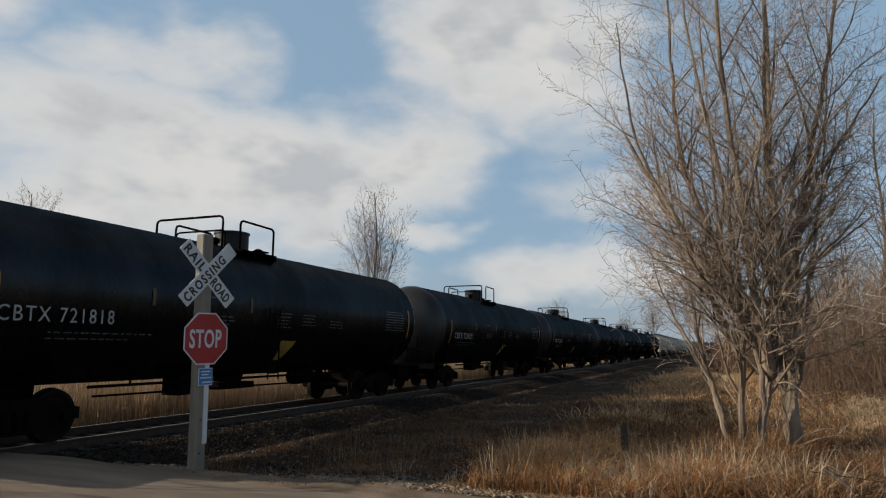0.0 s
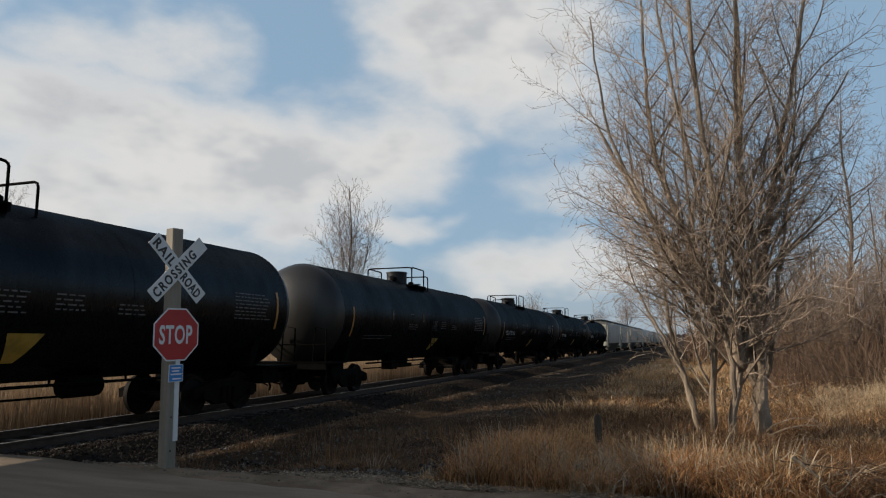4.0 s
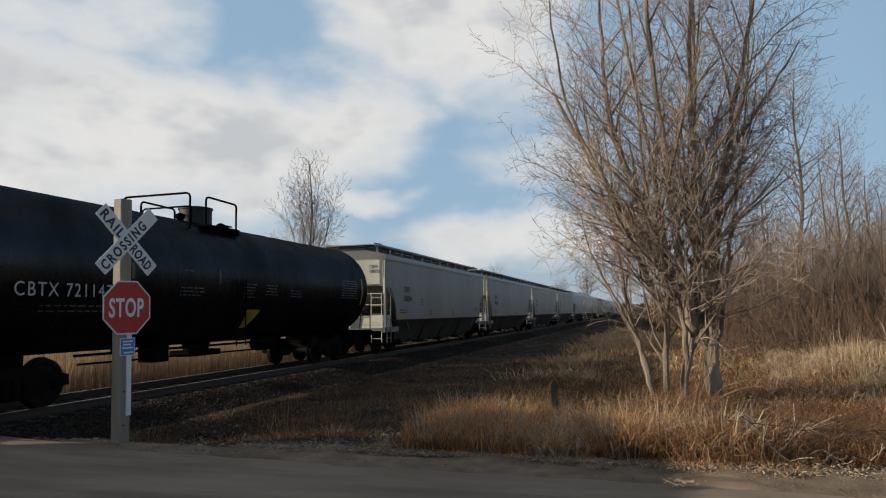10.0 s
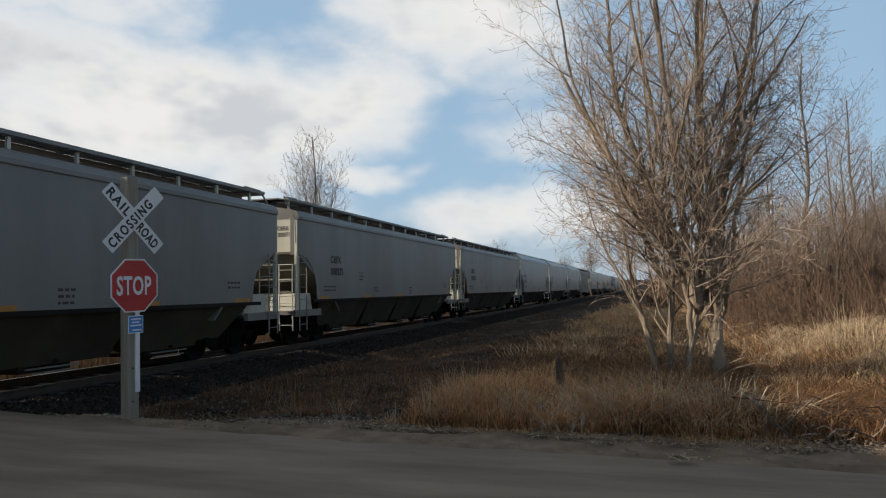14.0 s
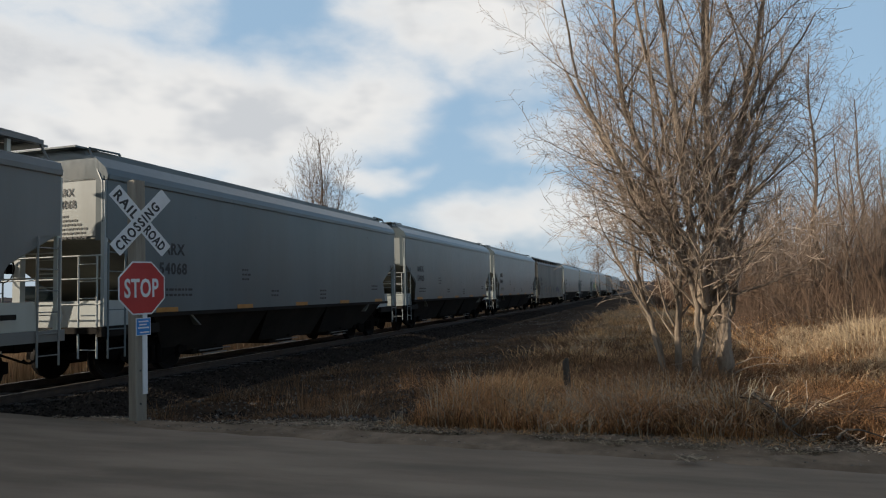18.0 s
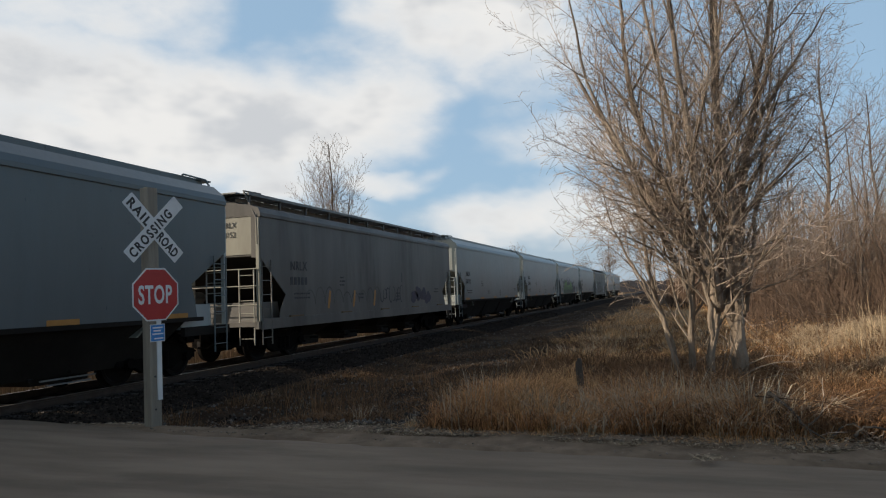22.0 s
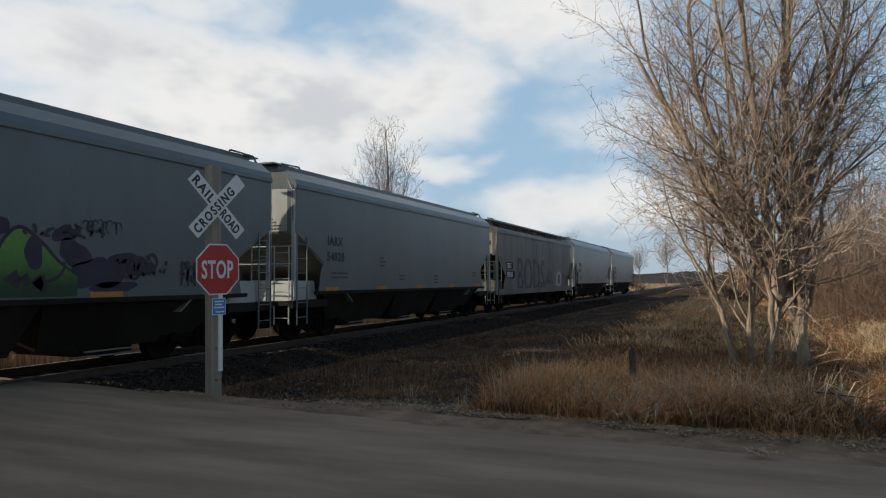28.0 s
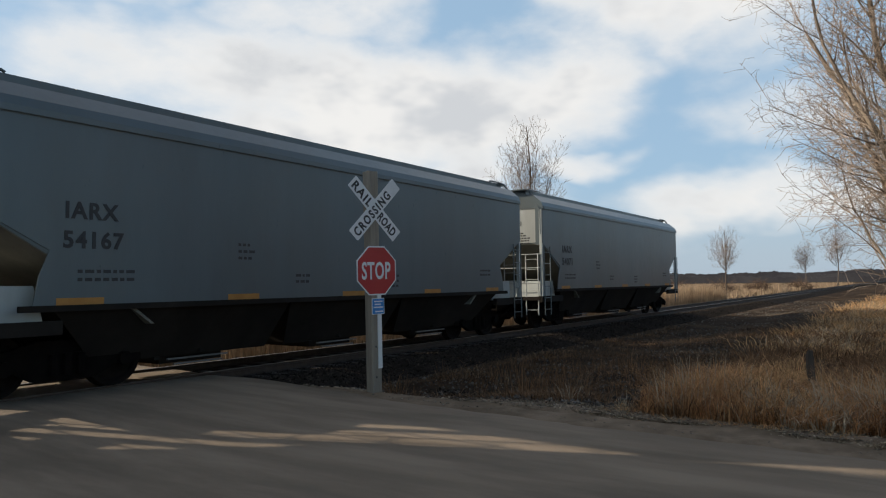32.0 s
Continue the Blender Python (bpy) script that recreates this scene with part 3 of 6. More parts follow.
# ---- railway cars ----
def truck(parent, y):
    """Two axles, side frames with springs and bearing caps, bolster."""
    b = part("truck", Mesh().box(-1.05, 1.05, y - 0.2, y + 0.2, 0.42, 0.72), M_TRUCK, parent, "grimy cast-steel truck")
    for sx in (-1.02, 1.02):
        f = Mesh()
        f.prism([(y - 1.2, 0.40), (y - 1.2, 0.60), (y - 0.95, 0.66), (y - 0.42, 0.80), (y + 0.42, 0.80), (y + 0.95, 0.66), (y + 1.2, 0.60), (y + 1.2, 0.40), (y + 0.8, 0.40), (y + 0.45, 0.22), (y - 0.45, 0.22), (y - 0.8, 0.40)], "x", sx - 0.07, sx + 0.07)
        part("side_frame", f, M_TRUCK, b)
        for k in (-0.2, 0, 0.2):
            part("spring", Mesh().lathe([(0.30, 0.07), (0.62, 0.07)], "z", (sx + (0.09 if sx > 0 else -0.09), y + k, 0), 8), M_TRUCK, b)
        for k in (-0.89, 0.89):
            part("bearing_cap", Mesh().lathe([(-0.1, 0.11), (0.1, 0.11)], "x", (sx + (0.07 if sx > 0 else -0.07), y + k, 0.46), 10), M_TRUCK, b)
    for k in (-0.89, 0.89):
        wset = Mesh().lathe([(-0.9, 0.08), (0.9, 0.08)], "x", (0, y + k, 0.457), 8)
        for sx in (-1, 1):
            prof = [(sx * 0.68, 0.12), (sx * 0.70, 0.36), (sx * 0.68, 0.485), (sx * 0.71, 0.485), (sx * 0.725, 0.457), (sx * 0.83, 0.45), (sx * 0.83, 0.38), (sx * 0.79, 0.34), (sx * 0.80, 0.12)]
            wset.lathe(prof, "x", (0, y + k, 0.457), 28)
        part("wheelset", wset, M_WHEEL, b, smooth=True)
    return b


def coupler(parent, y0, y1):
    """Draft gear, shank and knuckle from y0 (inside) to y1 (pulling face)."""
    s = 1 if y1 > y0 else -1
    m = Mesh().box(-0.10, 0.10, min(y0, y1), max(y0, y1), 0.72, 0.92)
    m.box(-0.17, 0.14, min(y1 - s * 0.28, y1), max(y1 - s * 0.28, y1), 0.66, 0.99)
    m.tube([(0.2, y0 + s * 0.2, 0.75), (0.25, y1 - s * 0.1, 0.45), (0.05, y1, 0.5)], 0.025, 6)
    part("coupler", m, M_TRUCK, parent)


def ladder(parent, x, y, z0, z1, width, along, material, rungs):
    a = (width, 0) if along == "x" else (0, width)
    first = None
    for k in (0, 1):
        m = Mesh().tube([(x + a[0] * k, y + a[1] * k, z0), (x + a[0] * k, y + a[1] * k, z1)], 0.019, 6)
        if first is None:
            first = part("ladder", m, material, parent)
        else:
            part("stile", m, material, first)
    for i in range(rungs):
        z = z0 + (z1 - z0) * (i + 0.5) / rungs
        part("rung", Mesh().tube([(x, y, z), (x + a[0], y + a[1], z)], 0.012, 5), material, first)


TANK_R, TANK_Z = 1.62, 2.57


def tank_car(pitch, turned=False):
    car = thing("tank_car", "black railway tank car with white lettering rolling on the track", "railway car", "tank cars of the train")
    R, zc, L = TANK_R, TANK_Z, pitch / 2 - 1.85
    prof = []
    for i in range(9):
        a = math.pi / 2 * i / 8
        prof.append((-L - 0.35 - 0.85 * math.cos(a), max(0.02, R * math.sin(a))))
    body = prof + [(-h, r) for h, r in prof[::-1]]
    part("tank", Mesh().lathe([body[8], body[9]], "y", (0, 0.1, zc), 72), M_TANK, car, smooth=True)
    for dome in (body[:9], body[9:]):
        part("tank_head", Mesh().lathe(dome, "y", (0, 0.1, zc), 72), M_HEAD, car, "domed tank head with dust and sun glow in its paint", smooth=True)
    # welded ring seams
    for y in (-L - 0.25, -L * 0.36, L * 0.36, L + 0.45):
        part("weld_ring", Mesh().lathe([(y - 0.035, R - 0.01), (y - 0.03, R + 0.006), (y + 0.03, R + 0.006), (y + 0.035, R - 0.01)], "y", (0, 0, zc), 72, False), M_TANK, car, smooth=True)
    part("manway", Mesh().lathe([(4.0, 0.43), (4.58, 0.43), (4.58, 0.46), (4.62, 0.46), (4.64, 0.40), (4.67, 0.15)], "z", (0, -0.2 if turned else 0, 0), 28), M_MANWAY, car, "round grey-black protective housing", smooth=True)
    p = Mesh()
    for sx in (-1, 1):
        p.box(sx * 0.85 - 0.25, sx * 0.85 + 0.25, -1.0, 0.45, 3.98, 4.02)
    p.box(-0.85, 0.85, 0.1, 0.45, 4.10, 4.14).box(-1.1, 1.1, -0.5, -0.44, 3.86, 4.0).box(-1.1, 1.1, 0.38, 0.44, 3.86, 4.0)
    part("platform", p, M_BLACK, car, "steel walkway grating")
    hoops = ((-0.95, 1.0, 3.8, 4.74, 0.028), (1.05, 0.95, 3.8, 4.52, 0.026)) if turned else ((-1.6, 1.0, 3.8, 4.74, 0.028), (-1.2, 0.75, 3.9, 4.48, 0.023))
    for y, w, z0, z1, r in hoops:
        part("end_hoop", Mesh().tube([(-w, y, z0), (-w, y, z1 - 0.10), (-w + 0.03, y, z1 - 0.03), (-w + 0.10, y, z1), (w - 0.10, y, z1), (w - 0.03, y, z1 - 0.03), (w, y, z1 - 0.10), (w, y, z0)], r, 8), M_BLACK, car, "black pipe hoop")
    for sx in (-1.0, 1.0):
        part("railing", Mesh().tube([(sx, -0.95, 3.8), (sx, -0.95, 4.64), (sx, -0.92, 4.71), (sx, -0.85, 4.74), (sx, 0.34, 4.72), (sx, 0.40, 4.69), (sx, 0.42, 4.64), (sx, 0.42, 3.8)], 0.028, 8), M_BLACK, car, "black pipe railing")
    for x, y, h in ((0.25, 0.80, 4.26), (0.15, -0.85, 4.34)):
        part("valve", Mesh().lathe([(4.05, 0.09), (h - 0.1, 0.09), (h - 0.1, 0.13), (h, 0.12), (h + 0.04, 0.04)], "z", (x, y, 0), 12), M_BLACK, car, smooth=True)
    for sx in (-1, 1):
        ladder(car, sx * 1.68, -0.55, 0.9, 2.6, 0.42, "y", M_BLACK, 6)
    for s in (-1, 1):
        e = Mesh().box(-0.35, 0.35, min(s * (L - 2.1), s * (pitch / 2 - 0.75)), max(s * (L - 2.1), s * (pitch / 2 - 0.75)), 0.72, 1.05)
        part("stub_sill", e, M_BLACK, car)
        pl = Mesh().box(-1.5, 1.5, min(s * (L - 0.1), s * (L + 1.25)), max(s * (L - 0.1), s * (L + 1.25)), 1.02, 1.07)
        pl.box(-1.5, 1.5, s * (L + 1.22) - 0.03, s * (L + 1.22) + 0.03, 0.86, 1.07)
        part("end_platform", pl, M_BLACK, car)
        sd = Mesh().prism([(-1.25, 1.05), (1.25, 1.05), (1.45, 1.9), (1.1, 1.75), (0.6, 1.35), (-0.6, 1.35), (-1.1, 1.75), (-1.45, 1.9)], "y", s * (L - 0.55) - 0.12, s * (L - 0.55) + 0.12)
        part("saddle", sd, M_BLACK, car)
        h = Mesh()
        for sx in (-1.45, 1.45):
            h.tube([(sx, s * (L + 1.18), 1.1), (sx, s * (L + 1.18), 2.05), (sx * 0.75, s * (L + 1.18), 2.12), (sx * 0.7, s * (L + 1.18), 1.1)], 0.022, 6)
            h.tube([(sx, s * (L + 1.18), 1.6), (sx * 0.2, s * (L + 1.18), 1.6)], 0.016, 5)
            h.tube([(sx, s * (L + 1.1), 1.1), (sx, s * (L + 1.1), 0.42), (sx, s * (L + 0.8), 0.42), (sx, s * (L + 0.8), 1.1)], 0.02, 5)
        part("end_handrail", h, M_BLACK, car)
        q = Mesh().box(-1.35, 1.35, s * (L + 0.2) - 0.35, s * (L + 0.2) + 0.35, 0.62, 1.0)
        part("end_sill", q, M_BLACK, car, "black draft sill and brake gear")
        hs = Mesh().tube([(0.45, s * (L + 1.2), 0.9), (0.5, s * (L + 1.5), 0.45), (0.3, s * (L + 1.75), 0.32)], 0.03, 6)
        part("air_hose", hs, M_BLACK, car)
        truck(car, s * (pitch / 2 - 3.1))
        coupler(car, s * (pitch / 2 - 1.1), s * (pitch / 2 - 0.03))
    bw = Mesh().tube([(-0.5 + 0.28 * math.cos(math.pi * k / 8), -L - 1.26, 1.75 + 0.28 * math.sin(math.pi * k / 8)) for k in range(17)], 0.014, 5)
    for k in range(4):
        bw.tube([(-0.5, -L - 1.26, 1.75), (-0.5 + 0.28 * math.cos(math.pi / 2 * k), -L - 1.26, 1.75 + 0.28 * math.sin(math.pi / 2 * k))], 0.01, 4)
    part("brake_wheel", bw, M_BLACK, car)
    # running gear under the belly: outlet, skid, rods
    u = Mesh().lathe([(0.75, 0.32), (1.2, 0.45)], "z", (0, 0.1, 0), 16)
    u.box(-0.3, 0.3, -0.6, 0.8, 0.62, 0.78)
    part("bottom_outlet", u, M_BLACK, car)
    u = Mesh().tube([(0.9, -5.0, 0.92), (0.9, 5.2, 0.92)], 0.03, 6).tube([(0.6, -4.6, 0.72), (0.6, 2.4, 0.68)], 0.022, 6)
    for y in (-4.0, -2.2, -0.6, 1.6, 3.4, 4.6):
        u.tube([(0.9, y, 0.92), (0.9, y, 1.35)], 0.025, 5)
    u.lathe([(2.2, 0.22), (3.0, 0.22)], "y", (0.55, 0, 0.85), 12).box(0.4, 0.85, -2.6, -2.1, 0.62, 1.05)
    part("brake_rigging", u, M_BLACK, car)
    # tape marks on the jacket
    for y, ang in ((-L + 0.32, 82), (-4.25, 82), (-1.2, 82), (L + 0.0, 76)):
        t = Mesh()
        n0 = 6
        for i in range(n0 + 1):
            a = radians(ang + (34 if abs(y) > L - 0.5 else 12) * i / n0)
            for dy in (-0.045, 0.045):
                t.v.append(((R + 0.013) * math.sin(a), y + dy, zc + (R + 0.013) * math.cos(a)))
        t.f = [(2 * i, 2 * i + 1, 2 * i + 3, 2 * i + 2) for i in range(n0)]
        part("reflective_stripe", t, M_ORANGE if abs(y) > L - 0.5 else M_DIMTAPE, car, "faded orange reflective tape")
    q = Mesh()
    for i in range(7):
        a = radians(117 + 22 * i / 6)
        for dy in (-0.42 + 0.035 * i - 0.16, 0.12 - 0.045 * i):
            q.v.append(((R + 0.014) * math.sin(a), 0.85 + dy, zc + (R + 0.014) * math.cos(a)))
    q.f = [(2 * i, 2 * i + 1, 2 * i + 3, 2 * i + 2) for i in range(6)]
    part("placard", q, M_YELLOW, car, "yellow placard on the belly")
    # small stencils as plain bars
    st = Mesh()
    rnd = random.Random(5)
    for y0, ang, rows_, wide in ((-2.6, 84, 1, 0.35), (-2.7, 98, 3, 0.8), (-0.1, 92, 5, 0.5), (1.0, 92, 4, 0.55), (2.4, 96, 3, 0.6), (5.95, 80, 8, 1.25), (-6.4, 114, 1, 2.2), (-6.4, 118, 1, 1.7)):
        for k in range(rows_):
            a = radians(ang + 3.0 * k)
            y = y0
            while y < y0 + wide:
                d = rnd.uniform(0.06, 0.2) if y0 < 5 else rnd.uniform(0.08, 0.26)
                b = len(st.v)
                for aa in (a, a + radians(0.9)):
                    for yy in (y, y + d):
                        st.v.append(((R + 0.013) * math.sin(aa), yy, zc + (R + 0.013) * math.cos(aa)))
                st.f.append((b, b + 1, b + 3, b + 2))
                y += d + 0.05
    part("stencil", st, M_STENCIL, car, "small white stencilled lines", kind="stuff")
    return car


HEAD_X = -0.62


def tank_letters(car, number, pitch):
    R, zc, L = TANK_R, TANK_Z, pitch / 2 - 1.85
    letters("CBTX " + number, 0.245, M_LETTER, car, side(R + 0.004, -L + (0.34 if number == "721818" else 0.68), 2.06), 0.92, "white reporting mark", 0.0, 1.2)
    # the same mark on the domed head, laid on its curve
    for text, z, size in (("CBTX " + number, 2.95, 0.115),):
        me = lettering(text, size, M_WHITE, 0.95, 0.0, 1.1).copy()
        for v in me.vertices:
            x, zz = v.co.x + HEAD_X, v.co.y + z
            q = min(0.98, math.hypot(x, zz - zc) / R)
            v.co = (x, -L - 0.25 - 0.85 * math.sqrt(1 - q * q) - 0.012, zz)
        part("lettering", me, M_WHITE, car, "white reporting mark on the head")
    bars = Mesh()
    for k, wide in ((0, 0.75), (1, 0.6), (2, 0.5)):
        x, zz = HEAD_X + 0.05, 2.82 - 0.1 * k
        while x < HEAD_X + wide:
            q0 = min(0.98, math.hypot(x, zz - zc) / R)
            y0 = -L - 0.25 - 0.85 * math.sqrt(1 - q0 * q0) - 0.012
            bars.box(x, x + 0.07, y0 - 0.003, y0 + 0.01, zz, zz + 0.045)
            x += 0.1
    if number == "721109":
        dx, dz = 0.62, 1.72
        q0 = math.hypot(dx, dz - zc) / R
        y0 = -L - 0.25 - 0.85 * math.sqrt(1 - q0 * q0) - 0.16
        pl = part("placard_holder", Mesh().prism([(dx, dz - 0.21), (dx + 0.21, dz), (dx, dz + 0.21), (dx - 0.21, dz)], "y", y0, y0 + 0.012), M_LETTER, car, "white diamond placard")
        part("placard_mark", Mesh().prism([(dx, dz - 0.14), (dx + 0.10, dz - 0.04), (dx, dz + 0.14), (dx - 0.10, dz - 0.04)], "y", y0 - 0.004, y0), M_DARKTEXT, pl)
    part("head_stencil", bars, M_LETTER, car, "small stencilled lines", kind="stuff")


def hopper_car(style, pitch):
    """style: 'blue' smooth grey-blue car; 'light' light grey car with a raised roofwalk; 'tan' old ribbed car with a deep side sill."""
    lab = {"blue": "smooth-sided blue-grey covered hopper car rolling on the track",
           "light": "light grey covered hopper car with roofwalk rolling on the track",
           "tan": "weathered tan-grey covered hopper car with graffiti rolling on the track"}[style]
    car = thing("hopper_car", lab, "railway car", "covered hopper cars of the train")
    paint = {"blue": M_BLUEGREY, "light": M_LIGHTGREY, "tan": M_TANGREY}[style]
    # ends, lightened in colour for the sun that falls on them
    end_sunlit = {"blue": M_ENDBLUE, "light": M_ENDCREAM, "tan": M_ENDTAN}[style]
    bl, W = (pitch - 1.3) / 2, 1.56
    zs, zt, zr = {"blue": (1.32, 4.09, 4.64), "light": (1.40, 3.98, 4.37), "tan": (1.16, 3.98, 4.38)}[style]
    ze = 2.85
    deep = 2.5
    body = [(-bl, ze), (-bl, zt), (bl, zt), (bl, ze), (bl - deep, zs), (-bl + deep, zs)]
    part("body", Mesh().prism(body, "x", -W + 0.02, W - 0.02), paint, car)
    # side sheets, notched at their lower corners: offsets from the end and heights
    notch = {"blue": [(0, 2.85), (1.30, 2.12), (1.16, 1.75), (1.08, zs)],
             "light": [(0, 2.80), (0.30, 2.78), (0.62, 2.66), (0.90, 2.44), (1.10, 2.15), (1.22, 1.80), (1.26, zs)],
             "tan": [(0, 2.80), (1.25, 1.80), (0.95, 1.40), (0.90, zs)]}[style]
    for sx in (-1, 1):
        out = [(-bl + a, z) for a, z in notch] + [(bl - a, z) for a, z in notch[::-1]] + [(bl, zt), (-bl, zt)]
        part("side_sheet", Mesh().prism(out, "x", min(sx * W, sx * (W - 0.022)), max(sx * W, sx * (W - 0.022))), paint, car)
    roof = Mesh().prism([(-W - 0.02, zt - 0.1), (W + 0.02, zt - 0.1), (W + 0.03, zt), (W - 0.03, zt + 0.14), (W - 0.32, zr - 0.16), (W - 0.62, zr - 0.12), (0.5, zr + 0.02), (-0.5, zr + 0.02), (-W + 0.62, zr - 0.12), (-W + 0.32, zr - 0.16), (-W + 0.03, zt + 0.14), (-W - 0.03, zt)], "y", -bl - 0.02, bl + 0.02)
    part("roof", roof, paint, car)
    part("top_chord", Mesh().box(W, W + 0.045, -bl, bl, zt - 0.09, zt + 0.0).box(-W - 0.045, -W, -bl, bl, zt - 0.09, zt + 0.0), paint, car)
    # trough hatch and roofwalk
    n = 6 if style != "tan" else 8
    for i in range(n):
        y = -bl + 0.7 + (2 * bl - 1.4) * i / n
        part("hatch_cover", Mesh().box(-0.33, 0.33, y, y + (2 * bl - 1.4) / n - (0.02 if style == "blue" else 0.12), zr, zr + (0.10 if style == "blue" else 0.16)), paint, car)
    walkway = Mesh()
    zw = zr + (0.0 if style == "blue" else 0.13)
    for sx in (-1, 1):
        if style == "blue":
            n_board = 8
            for k in range(n_board):
                ya, yb = -bl + 0.05 + (2 * bl - 0.1) * k / n_board, -bl + 0.05 + (2 * bl - 0.1) * (k + 1) / n_board
                walkway.box(sx * 0.78 - 0.17, sx * 0.78 + 0.17, ya + 0.003, yb - 0.003, zw - 0.15, zw + 0.035)
        else:
            for k in (0.66, 0.81, 0.96, 1.11):
                walkway.box(sx * k - 0.05, sx * k + 0.05, -bl + 0.05, bl - 0.05, zw, zw + 0.035)
        y = -bl + 0.2
        while y < bl - 0.1:
            walkway.box(sx * 0.88 - 0.28, sx * 0.88 + (0.08 if style == "blue" else 0.28), y, y + 0.05, zw - 0.04, zw)
            br = Mesh().box(sx * 1.10 - 0.03, sx * 1.10 + 0.03, y, y + 0.07, zr - 0.24, zw - 0.041)
            if style != "blue":
                part("walkway_bracket", br, M_ENDCREAM if style == "light" else paint, car)
            y += 1.52
    for s in (-1, 1):
        walkway.box(-1.0, 1.0, s * (bl - 0.05) - 0.28, s * (bl - 0.05) + 0.28, zw, zw + 0.035)
    for sx in (-1, 1):
        y = -bl + 0.1
        while y < bl - 0.1:
            if style != "blue":
                walkway.box(sx * 0.88 - 0.28, sx * 0.88 + 0.28, y, y + 0.03, zw + 0.005, zw + 0.05)
            y += 0.13
    part("roofwalk", walkway, paint if style == "blue" else M_ROOFWALK, car, "grated steel roofwalk")
    if style != "blue":
        part("coaming", Mesh().box(-0.62, 0.62, -bl + 0.3, bl - 0.3, zr - 0.06, zw - 0.005), M_ROOFWALK, car)
        g = Mesh()
        for sx in (-1, 1):
            g.box(sx * 1.185 - 0.02, sx * 1.185 + 0.02, -bl + 0.05, bl - 0.05, zw - 0.02, zw + 0.06)
        part("roofwalk_edge", g, M_ROOFWALK, car)
    lift = 0.045 if style == "blue" else 0.12
    for s in (-1, 1):
        for sx in (-1, 1):
            part("grab_iron", Mesh().tube([(sx * 1.05, s * (bl - 0.9), zw + 0.02), (sx * 1.05, s * (bl - 0.85), zw + lift), (sx * 1.05, s * (bl - 0.05), zw + lift - 0.02), (sx * 1.48, s * (bl + 0.03), zt - 0.15), (sx * 1.50, s * (bl + 0.03), ze + 0.3)], 0.025, 6), paint, car)
    # side sill
    sill = Mesh()
    for sx in (-1, 1):
        if style == "tan":
            sill.box(sx * W - 0.05, sx * W + 0.05, -bl + 0.05, bl - 0.05, 0.90, 1.18)
        else:
            sill.box(sx * W - 0.04, sx * W + 0.035, -bl + 0.9, bl - 0.9, zs - 0.07, zs + 0.02)
    part("side_sill", sill, paint if style == "tan" else M_LOWER, car)
    # hopper bays with outlet gates
    nb = {"blue": 3, "light": 4, "tan": 4}[style]
    span = 2 * (bl - 2.35)
    bw = span / nb
    for i in range(nb):
        y0 = -span / 2 + bw * i
        b = Mesh()
        zb, x1 = (0.50, 0.7) if style == "tan" else (0.38, 0.8)
        e0, e1 = (0.36, 0.64) if style == "tan" else (0.20, 0.80)
        p0 = [(-1.5, y0, zs), (1.5, y0, zs), (1.5, y0 + bw, zs), (-1.5, y0 + bw, zs), (-x1, y0 + bw * e0, zb), (x1, y0 + bw * e0, zb), (x1, y0 + bw * e1, zb), (-x1, y0 + bw * e1, zb)]
        b.v, b.f = p0, [(0, 3, 2, 1), (4, 5, 6, 7), (0, 1, 5, 4), (1, 2, 6, 5), (2, 3, 7, 6), (3, 0, 4, 7)]
        bay = part("hopper_bay", b, M_OLIVE if style == "light" else M_LOWER, car, "dark sloping bay")
        g = Mesh().box(-0.85, 0.85, y0 + bw * 0.32, y0 + bw * 0.68, 0.26, 0.40 if style != "tan" else 0.52)
        g.tube([(-1.15, y0 + bw * 0.5, 0.46), (1.15, y0 + bw * 0.5, 0.46)], 0.03, 6).box(-1.1, 1.1, y0 + bw * 0.25, y0 + bw * 0.28, 0.36, 0.42)
        part("outlet_gate", g, M_LOWER, bay, "discharge gate with a cross shaft")
        for z, k in () if style == "tan" else ((0.34, 0.62), (0.25, 0.5)):
            part("gate_rail", Mesh().box(1.03, 1.08, y0 + bw * 0.5 - k, y0 + bw * 0.5 + k, z, z + 0.025), M_ROOFWALK, bay, "dull steel gate rail")
    if style != "tan":
        for sx in (-1, 1):
            for i in range(nb):
                y0 = -span / 2 + bw * i
                sk = Mesh()
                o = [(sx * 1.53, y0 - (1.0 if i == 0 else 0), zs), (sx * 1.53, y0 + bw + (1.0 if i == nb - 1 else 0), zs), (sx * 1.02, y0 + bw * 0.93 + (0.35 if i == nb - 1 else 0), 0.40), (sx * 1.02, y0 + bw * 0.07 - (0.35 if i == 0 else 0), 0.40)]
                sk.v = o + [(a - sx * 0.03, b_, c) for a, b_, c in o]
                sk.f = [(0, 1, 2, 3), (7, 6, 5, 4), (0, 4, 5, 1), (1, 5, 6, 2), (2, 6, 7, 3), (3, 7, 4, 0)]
                part("lower_sheet", sk, M_OLIVE if style == "light" else M_LOWER, car, "dark lower slope sheet")
    part("centre_sill", Mesh().box(-0.3, 0.3, -pitch / 2 + 0.85, pitch / 2 - 0.85, 0.70, 1.02), M_BLACK, car)
    # ends
    for s in (-1, 1):
        y = s * bl
        part("end_sheet", Mesh().box(-W + 0.08, W - 0.08, min(y, y + s * 0.02), max(y, y + s * 0.02), ze + 0.04, zt - 0.06), end_sunlit, car)
        rows_ = Mesh()
        rr = random.Random(4)
        for k in range(6):
            x = 0.30
